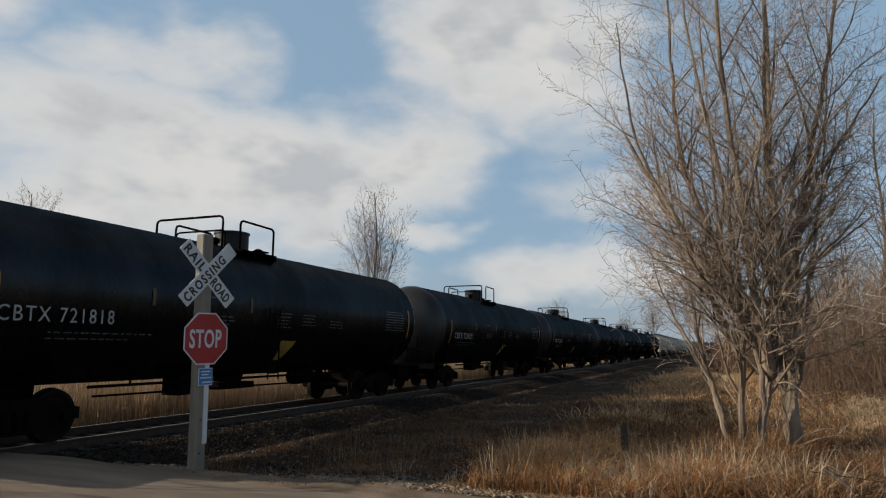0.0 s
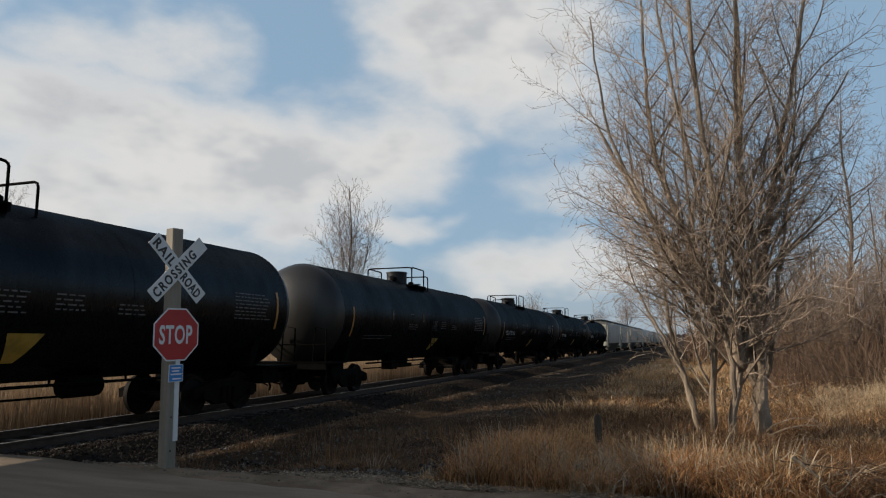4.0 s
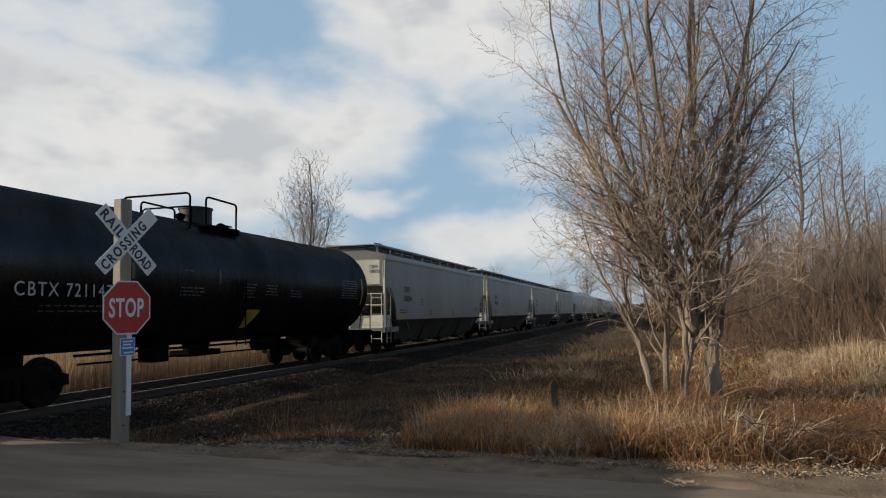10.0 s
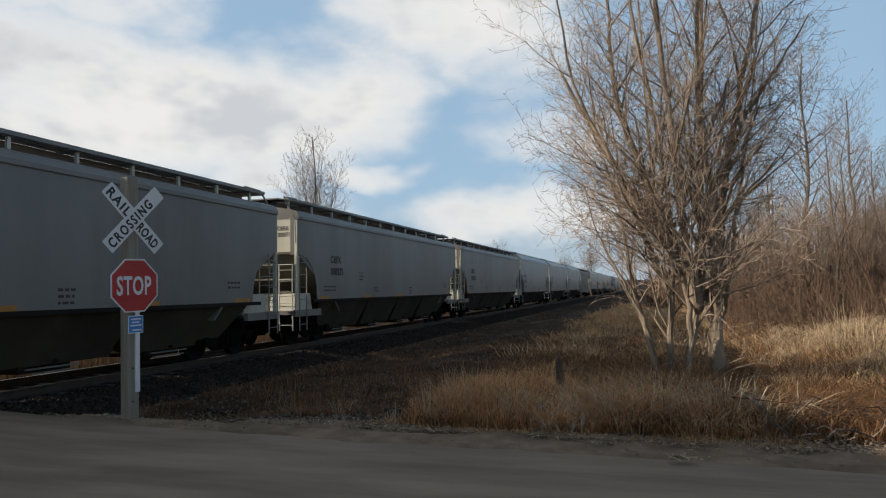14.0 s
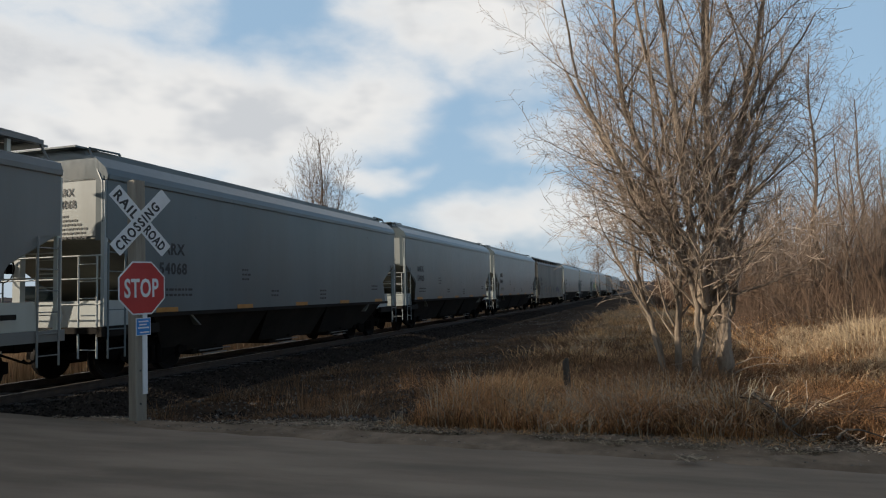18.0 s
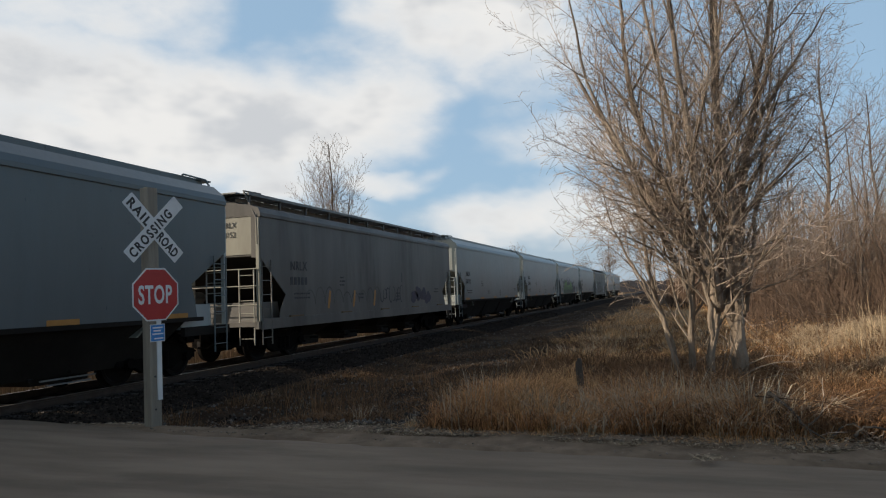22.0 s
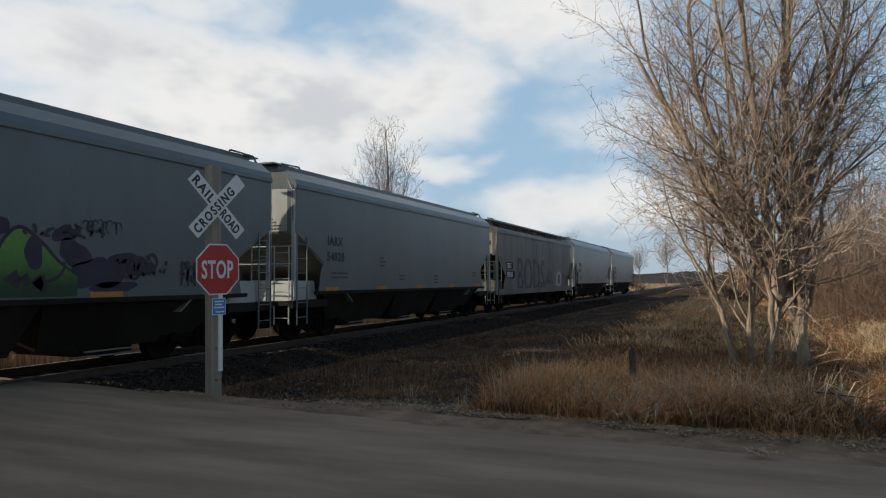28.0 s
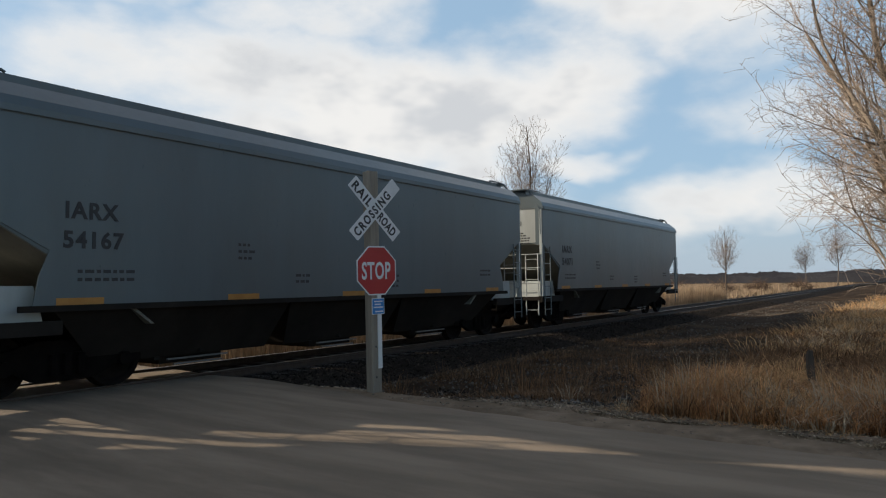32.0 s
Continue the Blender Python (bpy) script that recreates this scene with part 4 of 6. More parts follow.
            while x < 0.30 + (0.35 + 0.12 * k if k < 4 else 0.72):
                d = rr.uniform(0.04, 0.12)
                rows_.box(x, min(x + d, 1.46), y + s * 0.026 - 0.002, y + s * 0.026 + 0.002, 3.28 - 0.085 * k, 3.28 - 0.085 * k + 0.04)
                x += d + 0.03
        if style == "blue":
            part("end_stencil", rows_, M_DARKTEXT, car, "small stencilled lines", kind="stuff")
        pl = Mesh().box(-1.5, 1.5, y - 0.12, y + 0.12, 0.98, 1.10).box(-1.5, 1.5, min(y - s * 1.2, y), max(y - s * 1.2, y), 1.0, 1.05)
        pl.box(-1.56, -1.44, min(y - s * 1.5, y + s * 0.12), max(y - s * 1.5, y + s * 0.12), 0.92, 1.12).box(1.44, 1.56, min(y - s * 1.5, y + s * 0.12), max(y - s * 1.5, y + s * 0.12), 0.92, 1.12)
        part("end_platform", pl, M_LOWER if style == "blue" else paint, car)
        for sx in (-1, 1):
            part("corner_post", Mesh().box(sx * 1.50 - 0.045, sx * 1.50 + 0.045, y - 0.045, y + 0.05, 0.95, zt - 0.12), end_sunlit, car)
            ladder(car, sx * 1.60, min(y, y - s * 0.5), 0.50, 2.75, 0.45, "y", paint, 6)
        part("end_post", Mesh().box(-0.72, -0.52, y - 0.08, y + 0.04, 1.05, ze + 0.1 if style == "blue" else zt - 0.1), end_sunlit, car, "tall stile in sunlit tone")
        for sx in (-1, 1):
            part("corner_stile", Mesh().box(sx * 1.40 - 0.09, sx * 1.40 + 0.09, y - 0.03, y + 0.03, ze - 0.05, zt - 0.02), paint, car)
        ladder(car, 0.95, y + s * 0.07, 0.50 if s < 0 else 1.0, 2.5, 0.45, "x", end_sunlit, 6)
        r = Mesh()
        for z in (1.55, 2.05, 2.5):
            r.tube([(-1.5, y + s * 0.08, z), (1.5, y + s * 0.08, z)], 0.016, 5)
        part("end_rail", r, end_sunlit, car, "cross handrail")
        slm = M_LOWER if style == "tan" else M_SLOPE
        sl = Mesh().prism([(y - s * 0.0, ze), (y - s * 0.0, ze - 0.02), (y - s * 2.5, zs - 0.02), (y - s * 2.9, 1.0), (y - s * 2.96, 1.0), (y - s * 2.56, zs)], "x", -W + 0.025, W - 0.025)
        part("slope_sheet", sl, slm, car, "sloping end sheet")
        part("brake_cylinder", Mesh().lathe([(-0.3, 0.16), (0.3, 0.16)], "y", (-1.0, y - s * 0.6, 1.8), 14), paint, car)
        bx = Mesh().prism([(min(y - s * 0.25, y - s * 1.35), 1.06), (max(y - s * 0.25, y - s * 1.35), 1.06), (max(y - s * 0.3, y - s * 1.2), 1.62), (min(y - s * 0.3, y - s * 1.2), 1.62)], "x", -0.45, 1.32)
        part("end_box", bx, paint if style == "tan" else end_sunlit, car, "equipment box toned like the car end")
        part("air_reservoir", Mesh().lathe([(-0.35, 0.2), (0.35, 0.2)], "x", (-0.9, y - s * 1.2, 1.32), 14), M_LOWER, car)
        truck(car, s * (pitch / 2 - 2.45))
        coupler(car, s * (pitch / 2 - 1.1), s * (pitch / 2 - 0.03))
    bw_ = Mesh().tube([(-0.8 + 0.28 * math.cos(math.pi * k / 8), -bl - 0.22, 2.3 + 0.28 * math.sin(math.pi * k / 8)) for k in range(17)], 0.014, 5)
    bw_.box(-0.85, -0.75, -bl - 0.2, -bl, 2.2, 2.4)
    part("brake_wheel", bw_, M_BLACK, car)
    for i in range(5):
        y = -bl + 1.75 + (2 * bl - 3.5) * i / 4
        part("reflective_stripe", Mesh().box(W, W + 0.006 if style != "tan" else W + 0.055, y - 0.35, y + 0.35, zs + 0.02, zs + (0.06 if style == "tan" else 0.12)), M_DIMTAPE if style == "tan" else M_ORANGE, car, "orange reflective tape")
    st = Mesh()
    rnd = random.Random(8)
    for y0, z0, rows_, wide in ((-bl + 1.7, 1.80, 2, 0.9), (-bl + 4.6, 2.3, 3, 0.28), (-bl + 6.0, 1.75, 2, 0.35), (1.2, 1.75, 3, 0.35), (bl - 2.4, 1.9, 2, 0.5)):
        for k in range(rows_):
            y = y0
            while y < y0 + wide:
                d = rnd.uniform(0.05, 0.14)
                st.box(W + 0.001, W + 0.005, y, y + d, z0 - 0.12 * k, z0 - 0.12 * k + 0.05)
                y += d + 0.04
    part("stencil", st, M_DARKTEXT, car, "small stencilled lines", kind="stuff")
    return car

# ---- the train: (kind, mark, number, near coupling along the track at 0 s, length) ----
SPEED = 11.38
TANK, BLUE, LIGHT, OLD = 19.2, 16.7, 18.95, 17.7
tank0, tank1, blue0, light0, tan0 = tank_car(TANK), tank_car(TANK, True), hopper_car("blue", BLUE), hopper_car("light", LIGHT), hopper_car("tan", OLD)
TRAIN = [(tank1 if at in (43.85, 63.45) else tank0, "CBTX", number, at, TANK) for number, at in (("721147", 120.45), ("721080", 101.75), ("721763", 82.75), ("", 63.45), ("721109", 43.85), ("721819", 24.55), ("721818", 5.05), ("", -14.4), ("", -33.8), ("", -53.2))]
TRAIN += [(light0, "CBFX", number, at, LIGHT) for number, at in (("308250", 139.75), ("308185", 158.65), ("308271", 177.55), ("308238", 196.4))]
TRAIN += [(blue0, "IARX", number, at, BLUE) for number, at in (("54068", 215.15), ("54025", 231.85), ("54049", 248.65), ("54177", 283.25), ("54046", 299.85), ("", 316.4), ("54028", 332.85), ("54167", 367.1), ("54071", 384.1))]
TRAIN += [(tan0, "", "", 265.55, OLD), (tan0, "CEFX", "380263", 349.45, OLD)]
CARS = []
used = set()
for kind, mark, number, near, length in TRAIN:
    if kind in used:
        car = copy_thing(kind, pose(XC, near + length / 2, RAIL_Z))
    else:
        used.add(kind)
        car = kind
        car.matrix_basis = pose(XC, near + length / 2, RAIL_Z)
    CARS.append((car, mark, number, near, length))
for car, mark, number, near, length in CARS:
    bl = (length - 1.3) / 2
    if mark == "CBTX" and number:
        tank_letters(car, number, length)
    elif mark == "IARX":
        letters(mark, 0.235, M_DARKTEXT, car, side(1.566, -bl + 1.50, 2.60), 0.96, "", 0.010, 1.15)
        if number:
            letters(number, 0.235, M_DARKTEXT, car, side(1.566, -bl + 1.48, 2.17), 0.96, "", 0.010, 1.15)
            letters(mark, 0.16, M_DARKTEXT, car, ends(0.30, -bl - 0.03, 3.70), 0.9)
            letters(number, 0.16, M_DARKTEXT, car, ends(0.30, -bl - 0.03, 3.46), 0.9)
    elif mark == "CBFX":
        letters(mark, 0.23, M_DARKTEXT, car, side(1.566, -bl + 2.2, 2.62), 0.95, "", 0.011, 1.1)
        letters(number, 0.23, M_DARKTEXT, car, side(1.566, -bl + 2.2, 2.22), 0.95, "", 0.011, 1.1)
        letters(mark, 0.13, M_DARKTEXT, car, ends(0.85, -bl - 0.03, 3.55), 0.85)
        letters(number, 0.13, M_DARKTEXT, car, ends(0.85, -bl - 0.03, 3.36), 0.85)


# ---- crossing sign ----
SIGN = (-7.18, 8.35)
def crossing_sign():
    s = thing("railroad_crossing_sign", "wooden post with white crossbuck, red stop sign and blue plate", "road sign", at=pose(SIGN[0], SIGN[1], 0, 0, 0, 0))
    post = Mesh().prism([(-0.075, -0.09), (0.075, -0.09), (0.09, -0.075), (0.09, 0.075), (0.075, 0.09), (-0.075, 0.09), (-0.09, 0.075), (-0.09, -0.075)], "z", -0.6, 3.46)
    part("post", post, M_POST, s, "weathered square wooden post")
    # local: the face looks along -y, x to the reader's right
    def blade(ang, y):
        m = Mesh().prism([(-0.59, -0.112), (0.59, -0.112), (0.60, -0.10), (0.60, 0.10), (0.59, 0.112), (-0.59, 0.112), (-0.60, 0.10), (-0.60, -0.10)], "y", y - 0.006, y)
        ob = part("crossbuck_blade", m, M_SIGNWHITE, s, "white blade with black letters")
        ob.matrix_basis = Matrix.Translation((0, 0, 2.86)) @ Matrix.Rotation(radians(ang), 4, "Y")
        return ob
    b1, b2 = blade(45, -0.10), blade(-45, -0.112)
    for b, y, txt, x in ((b1, -0.108, "RAIL", -0.56), (b1, -0.108, "ROAD", 0.115), (b2, -0.12, "CROSSING", -0.555)):
        ob = part("lettering", lettering(txt, 0.135, M_DARKTEXT, {"RAIL": 0.98, "ROAD": 0.72, "CROSSING": 0.80}[txt], 0.006, {"RAIL": 1.25, "ROAD": 1.1, "CROSSING": 1.32}[txt]), M_DARKTEXT, b)
        ob.matrix_basis = ends(x, y, -0.072)
    oct_ = lambda r: [(r / math.cos(math.pi / 8) * math.cos(math.pi / 8 + math.pi / 4 * k), r / math.cos(math.pi / 8) * math.sin(math.pi / 8 + math.pi / 4 * k)) for k in range(8)]
    st = part("stop_sign", Mesh().prism([(x, z + 1.90) for x, z in oct_(0.381)], "y", -0.123, -0.118), M_SIGNWHITE, s, "red octagonal stop sign with a white rim")
    part("red_field", Mesh().prism([(x, z + 1.90) for x, z in oct_(0.360)], "y", -0.126, -0.123), M_SIGNRED, st)
    ob = part("lettering", lettering("STOP", 0.255, M_SIGNWHITE, 0.60, 0.008, 1.08), M_SIGNWHITE, st)
    ob.matrix_basis = ends(-0.295, -0.130, 1.90 - 0.127)
    part("support_strip", Mesh().box(0.015, 0.085, -0.112, -0.09, 0.38, 1.56), M_SIGNWHITE, s, "white reflective strip")
    pl = part("blue_plate", Mesh().box(-0.11, 0.13, -0.126, -0.120, 1.22, 1.47), M_SIGNWHITE, s, "small blue notice plate")
    part("blue_field", Mesh().box(-0.10, 0.12, -0.129, -0.126, 1.23, 1.46), M_SIGNBLUE, pl)
    for z, a, b in ((1.42, -0.07, 0.09), (1.375, -0.06, 0.06), (1.33, -0.08, 0.10), (1.265, -0.05, 0.10)):
        part("notice_line", Mesh().box(a, b, -0.132, -0.129, z - 0.010, z + 0.010), M_SIGNWHITE, pl)
    for z in (0.25, 0.72, 2.15, 1.62, 2.86):
        part("bolt", Mesh().lathe([(-0.10, 0.014), (-0.09, 0.014)], "y", (-0.02, 0, z), 8), M_DARKTEXT, s)
    s.matrix_basis = Matrix.Translation((SIGN[0], SIGN[1], 0)) @ Matrix.Rotation(radians(1.0), 4, "X") @ Matrix.Rotation(radians(SIGN_TURN), 4, "Z")
    return s


SIGN_TURN = 77.0
crossing_sign()


# ---- spray paint on three of the cars ----
def patch(car, outline, material, label, x=1.563, name="graffiti"):
    """A flat painted shape on the side: outline in (y, z)."""
    return part(name, Mesh().prism(outline, "x", x, x + 0.003), material, car, label)


def stroke(car, pts, w, material, x=1.568, label="sprayed stroke"):
    """A painted line of changing width along points in (y, z)."""
    m = Mesh()
    for i, (a, b) in enumerate(pts):
        p0, p1 = pts[max(0, i - 1)], pts[min(len(pts) - 1, i + 1)]
        d = math.hypot(p1[0] - p0[0], p1[1] - p0[1]) or 1
        k = w * (0.5 + 0.5 * math.sin(math.pi * (i + 0.6) / (len(pts) + 0.2)))
        nx, nz = -(p1[1] - p0[1]) / d * k, (p1[0] - p0[0]) / d * k
        m.v += [(x, a - nx, b - nz), (x, a + nx, b + nz)]
    m.f = [(2 * i, 2 * i + 2, 2 * i + 3, 2 * i + 1) for i in range(len(pts) - 1)]
    return part("graffiti", m, material, car, label)


def blob(cy, cz, ry, rz, seed, n=28, wob=0.16):
    r = random.Random(seed)
    ph = [r.uniform(0, 6.28) for _ in range(4)]
    out = []
    for k in range(n):
        a = 2 * math.pi * k / n
        s = 1 + wob * (math.sin(2 * a + ph[0]) + 0.7 * math.sin(3 * a + ph[1]) + 0.5 * math.sin(5 * a + ph[2]))
        out.append((cy + ry * s * math.cos(a), cz + rz * s * math.sin(a)))
    return out


def arc(cy, cz, ry, rz, a0, a1, n=14):
    return [(cy + ry * math.cos(radians(a0 + (a1 - a0) * i / n)), cz + rz * math.sin(radians(a0 + (a1 - a0) * i / n))) for i in range(n + 1)]


GREENCAR = next(c for c, mark, number, near, length in CARS if near == 316.4)
TAGCAR = next(c for c, mark, number, near, length in CARS if near == 265.55)
BIGCAR = next(c for c, mark, number, near, length in CARS if number == "380263")
tagged(GREENCAR, "blue-grey covered hopper car with green graffiti rolling on the track")


def paint_green(car):
    r = random.Random(6)
    for k, (y, z, ry, rz) in enumerate(((-4.75, 2.45, 0.24, 0.16), (-4.4, 2.42, 0.16, 0.13), (-4.5, 1.95, 0.3, 0.25), (-3.1, 2.55, 0.2, 0.16), (-2.05, 2.74, 0.25, 0.15), (-1.95, 2.35, 0.28, 0.22), (-0.45, 2.72, 0.28, 0.15), (-0.55, 2.4, 0.3, 0.2),
                                          (0.95, 2.5, 0.2, 0.16), (2.1, 2.42, 0.22, 0.14), (2.3, 2.1, 0.3, 0.22), (2.75, 1.75, 0.5, 0.3), (3.1, 1.5, 0.5, 0.12))):
        patch(car, blob(y, z, ry, rz, 40 + k), M_PURPLE, "dark blue sprayed cloud", 1.562)
    crests = (((-4.85, 1.84), (-4.45, 2.03), (-4.12, 2.25), (-4.02, 2.58), (-3.62, 2.76), (-3.3, 2.6), (-3.14, 2.28), (-3.02, 1.9)),
              ((-3.08, 1.9), (-3.06, 2.3), (-2.88, 2.58), (-2.6, 2.73), (-2.36, 2.5), (-2.16, 2.24), (-2.08, 1.85)),
              ((-2.02, 1.8), (-1.96, 2.05), (-1.72, 2.42), (-1.34, 2.58), (-0.95, 2.5), (-0.7, 2.2), (-0.58, 1.8)),
              ((-0.56, 1.8), (-0.5, 2.12), (-0.28, 2.36), (0.12, 2.42), (0.32, 2.62), (0.66, 2.56), (0.84, 2.2), (0.9, 1.8)),
              ((0.92, 1.8), (1.0, 2.2), (1.3, 2.48), (1.7, 2.24), (2.0, 1.95), (2.36, 1.72)))
    for k, crest in enumerate(crests):
        pts = [Vector((y, 0, z)) for y, z in crest]
        line = [(p.x, p.z) for p in smooth_way(pts, 1.0, 4)[0]]
        patch(car, [(line[0][0], 1.37)] + line + [(line[-1][0], 1.37)], M_FADE, "green fading bubble letter", 1.564 + 0.001 * k)
        stroke(car, line, 0.032, M_MARK, 1.573)
        y0, y1 = line[0][0], line[-1][0]
        for j in range(4):
            y, z = r.uniform(y0 + 0.2, y1 - 0.2), r.uniform(1.55, 2.1)
            d = r.uniform(0.10, 0.22)
            patch(car, [(y - d, z), (y, z + d * 0.7), (y + d * 0.35, z - d * 0.2), (y + d * 0.1, z - d * 0.9)], M_MARK, "dark letter notch", 1.572)
        stroke(car, arc((y0 + y1) / 2, 1.9, (y1 - y0) * 0.32, 0.3, 20 + 60 * k, 170 + 50 * k), 0.03, M_MARK, 1.574)
    patch(car, blob(-1.32, 2.32, 0.24, 0.17, 3, wob=0.05), M_PURPLE, "dark letter hole", 1.572)
    patch(car, blob(-3.7, 2.50, 0.22, 0.15, 4, wob=0.05), M_PURPLE, "dark letter hole", 1.572)
    patch(car, blob(1.55, 2.08, 0.16, 0.26, 5, wob=0.08), M_PURPLE, "dark letter hole", 1.572)
    patch(car, blob(3.5, 1.92, 0.5, 0.2, 9, wob=0.2), M_PURPLE, "dark blue sprayed tag", 1.563)
    for k in range(7):
        a0 = r.uniform(0, 360)
        stroke(car, arc(3.15 + 0.14 * k, 1.88 + r.uniform(-0.05, 0.08), 0.13, 0.18, a0, a0 + r.uniform(120, 230)), 0.035, M_MARK, 1.570)
    for k in range(6):
        y = 4.75 + 0.2 * k
        stroke(car, [(y, 1.52), (y + r.uniform(-0.05, 0.05), 1.75), (y + r.uniform(-0.03, 0.08), 2.02)], 0.035, M_MARK, 1.570)
        a0 = r.uniform(0, 360)
        stroke(car, arc(y + 0.1, r.uniform(1.65, 1.9), 0.1, 0.13, a0, a0 + 200), 0.028, M_MARK, 1.571)
    for y0, y1, z0, z1, m in ((2.0, 2.9, 2.35, 2.62, 9), (3.1, 4.4, 1.7, 2.1, 16), (4.7, 5.9, 1.55, 2.05, 15), (1.4, 2.3, 2.3, 2.55, 8)):
        for k in range(m):
            y = y0 + (y1 - y0) * (k + r.random()) / m
            a, b = r.uniform(z0, z1), r.uniform(z0, z1)
            stroke(car, [(y, a), (y + r.uniform(-0.06, 0.10), (a + b) / 2), (y + r.uniform(-0.10, 0.16), b)], 0.032, M_MARK, 1.5715)
    for y, z in ((2.5, 2.56), (-1.4, 2.95)):
        for k in range(8):
            a0 = r.uniform(0, 360)
            stroke(car, arc(y + 0.1 * k, z + r.uniform(-0.03, 0.03), 0.07, 0.12, a0, a0 + 210), 0.013, M_MARK, 1.570)


def paint_tags(car):
    r = random.Random(12)
    for k in range(9):
        stroke(car, arc(-5.6 + 0.62 * k, 1.5, 0.30, 0.42 + 0.1 * math.sin(k), 0, 180), 0.022, M_SMOKE, 1.566)
    for y in (-4.4, -2.6, -0.9):
        stroke(car, [(y - 0.06, 1.35), (y + 0.02, 1.6), (y + 0.08, 1.9)], 0.07, M_ORANGE, 1.567, "orange sprayed stripe")
    for k in range(8):
        a0 = r.uniform(0, 360)
        stroke(car, arc(-0.2 + 0.28 * k, 1.75, 0.16, r.uniform(0.15, 0.35), a0, a0 + 220), 0.03, M_MARK, 1.568)
    for c in ((3.2, 1.62), (3.7, 1.75), (4.3, 1.7), (4.9, 1.55)):
        patch(car, blob(c[0], c[1], 0.36, 0.26, int(c[0] * 10)), M_PURPLE, "dark blue sprayed tag", 1.565)
    stroke(car, [(1.8, 2.6), (1.84, 2.4), (1.82, 2.2)], 0.04, M_MARK, 1.566)


def paint_big(car):
    letters("BODS", 1.75, M_SILVER, car, side(1.562, -5.0, 1.02), 0.86, "faded grey graffiti letters", 0.05, 1.05)
    letters("BODS", 1.75, M_SMOKE, car, side(1.566, -5.0, 1.02), 0.86, "faded dark graffiti letters", 0.022, 1.05)
    bl = (OLD - 1.3) / 2
    patch(car, [(-bl + 1.35, 2.17), (-bl + 2.45, 2.17), (-bl + 2.45, 2.50), (-bl + 1.35, 2.50)], M_BLACK, "black number panel", 1.562, "number_panel")
    patch(car, [(-bl + 1.35, 1.74), (-bl + 2.75, 1.74), (-bl + 2.75, 2.07), (-bl + 1.35, 2.07)], M_BLACK, "black number panel", 1.562, "number_panel")
    letters("CEFX", 0.25, M_WHITE, car, side(1.568, -bl + 1.42, 2.21), 0.95, "", 0.004)
    letters("380263", 0.25, M_WHITE, car, side(1.568, -bl + 1.42, 1.78), 0.95, "", 0.004)
    for mark, z in (("CEFX", 3.58), ("380263", 3.34)):
        patch_w = 0.13 * 0.72 * len(mark)
        part("number_panel", Mesh().box(0.62, 0.66 + patch_w, -bl - 0.026, -bl - 0.023, z - 0.03, z + 0.16), M_BLACK, car)
        letters(mark, 0.13, M_WHITE, car, ends(0.64, -bl - 0.03, z), 0.85)
    patch(car, [(3.66, 1.26), (3.62, 1.62), (3.78, 1.92), (4.15, 2.06), (4.55, 2.32), (4.5, 2.1), (4.9, 2.08), (5.16, 1.86), (5.18, 1.52), (5.02, 1.24), (4.4, 1.18)], M_DROP, "dirty white sprayed drop shape", 1.565)
    patch(car, [(4.22, 1.42), (4.12, 1.70), (4.28, 1.98), (4.52, 1.94), (4.72, 2.0), (4.82, 1.72), (4.74, 1.46), (4.5, 1.36)], M_MAROON, "maroon centre of the sprayed drop", 1.569)
    patch(car, [(4.46, 1.50), (4.44, 1.78), (4.52, 1.90), (4.55, 1.70), (4.53, 1.50)], M_DROP, "dirty white slit", 1.572)
    patch(car, [(1.5, 1.42), (1.58, 1.9), (1.8, 2.34), (1.92, 2.0), (2.18, 2.05), (2.42, 2.26), (2.44, 1.9), (2.5, 1.5), (2.1, 1.36)], M_SMOKE, "dark sprayed figure", 1.567)
    patch(car, blob(2.0, 1.78, 0.22, 0.16, 33), M_SILVER, "faded grey sprayed patch", 1.570)
    patch(car, blob(1.98, 1.52, 0.3, 0.06, 34), M_MAROON, "maroon sprayed line", 1.571)
    patch(car, [(0.75, 1.38), (1.0, 1.6), (1.6, 1.98), (1.62, 1.5), (1.4, 1.34)], M_STREAK, "dark sprayed wedge", 1.569)
    patch(car, [(2.5, 1.55), (2.62, 2.08), (3.0, 2.15), (3.34, 2.44), (3.2, 1.9), (2.9, 1.5)], M_SILVER, "faded grey sprayed patch", 1.569)
    for y in (0.15, 1.3, 2.85):
        patch(car, blob(y, 1.44, 0.3, 0.07, int(y * 10)), M_RUSTPATCH, "faint orange sprayed patch", 1.572)
    r = random.Random(20)
    for y, z0, z1, w in ((2.29, 3.62, 2.7, 0.07), (3.62, 3.46, 2.6, 0.05), (3.98, 3.4, 2.75, 0.05), (1.6, 3.5, 2.2, 0.05), (-1.0, 3.7, 2.4, 0.08), (-4.2, 3.6, 2.7, 0.06), (5.9, 3.6, 2.5, 0.07), (0.3, 3.7, 3.0, 0.1)):
        stroke(car, [(y, z0), (y + 0.02, z0 * 0.6 + z1 * 0.4), (y - 0.01, z1)], w, M_STREAK, 1.571, "dark weathering streak")
    for k in range(9):
        a0 = r.uniform(0, 360)
        stroke(car, arc(5.5 + 0.2 * k, 1.5 + r.uniform(-0.1, 0.25), 0.25, 0.3, a0, a0 + 190), 0.05, M_STREAK, 1.573)


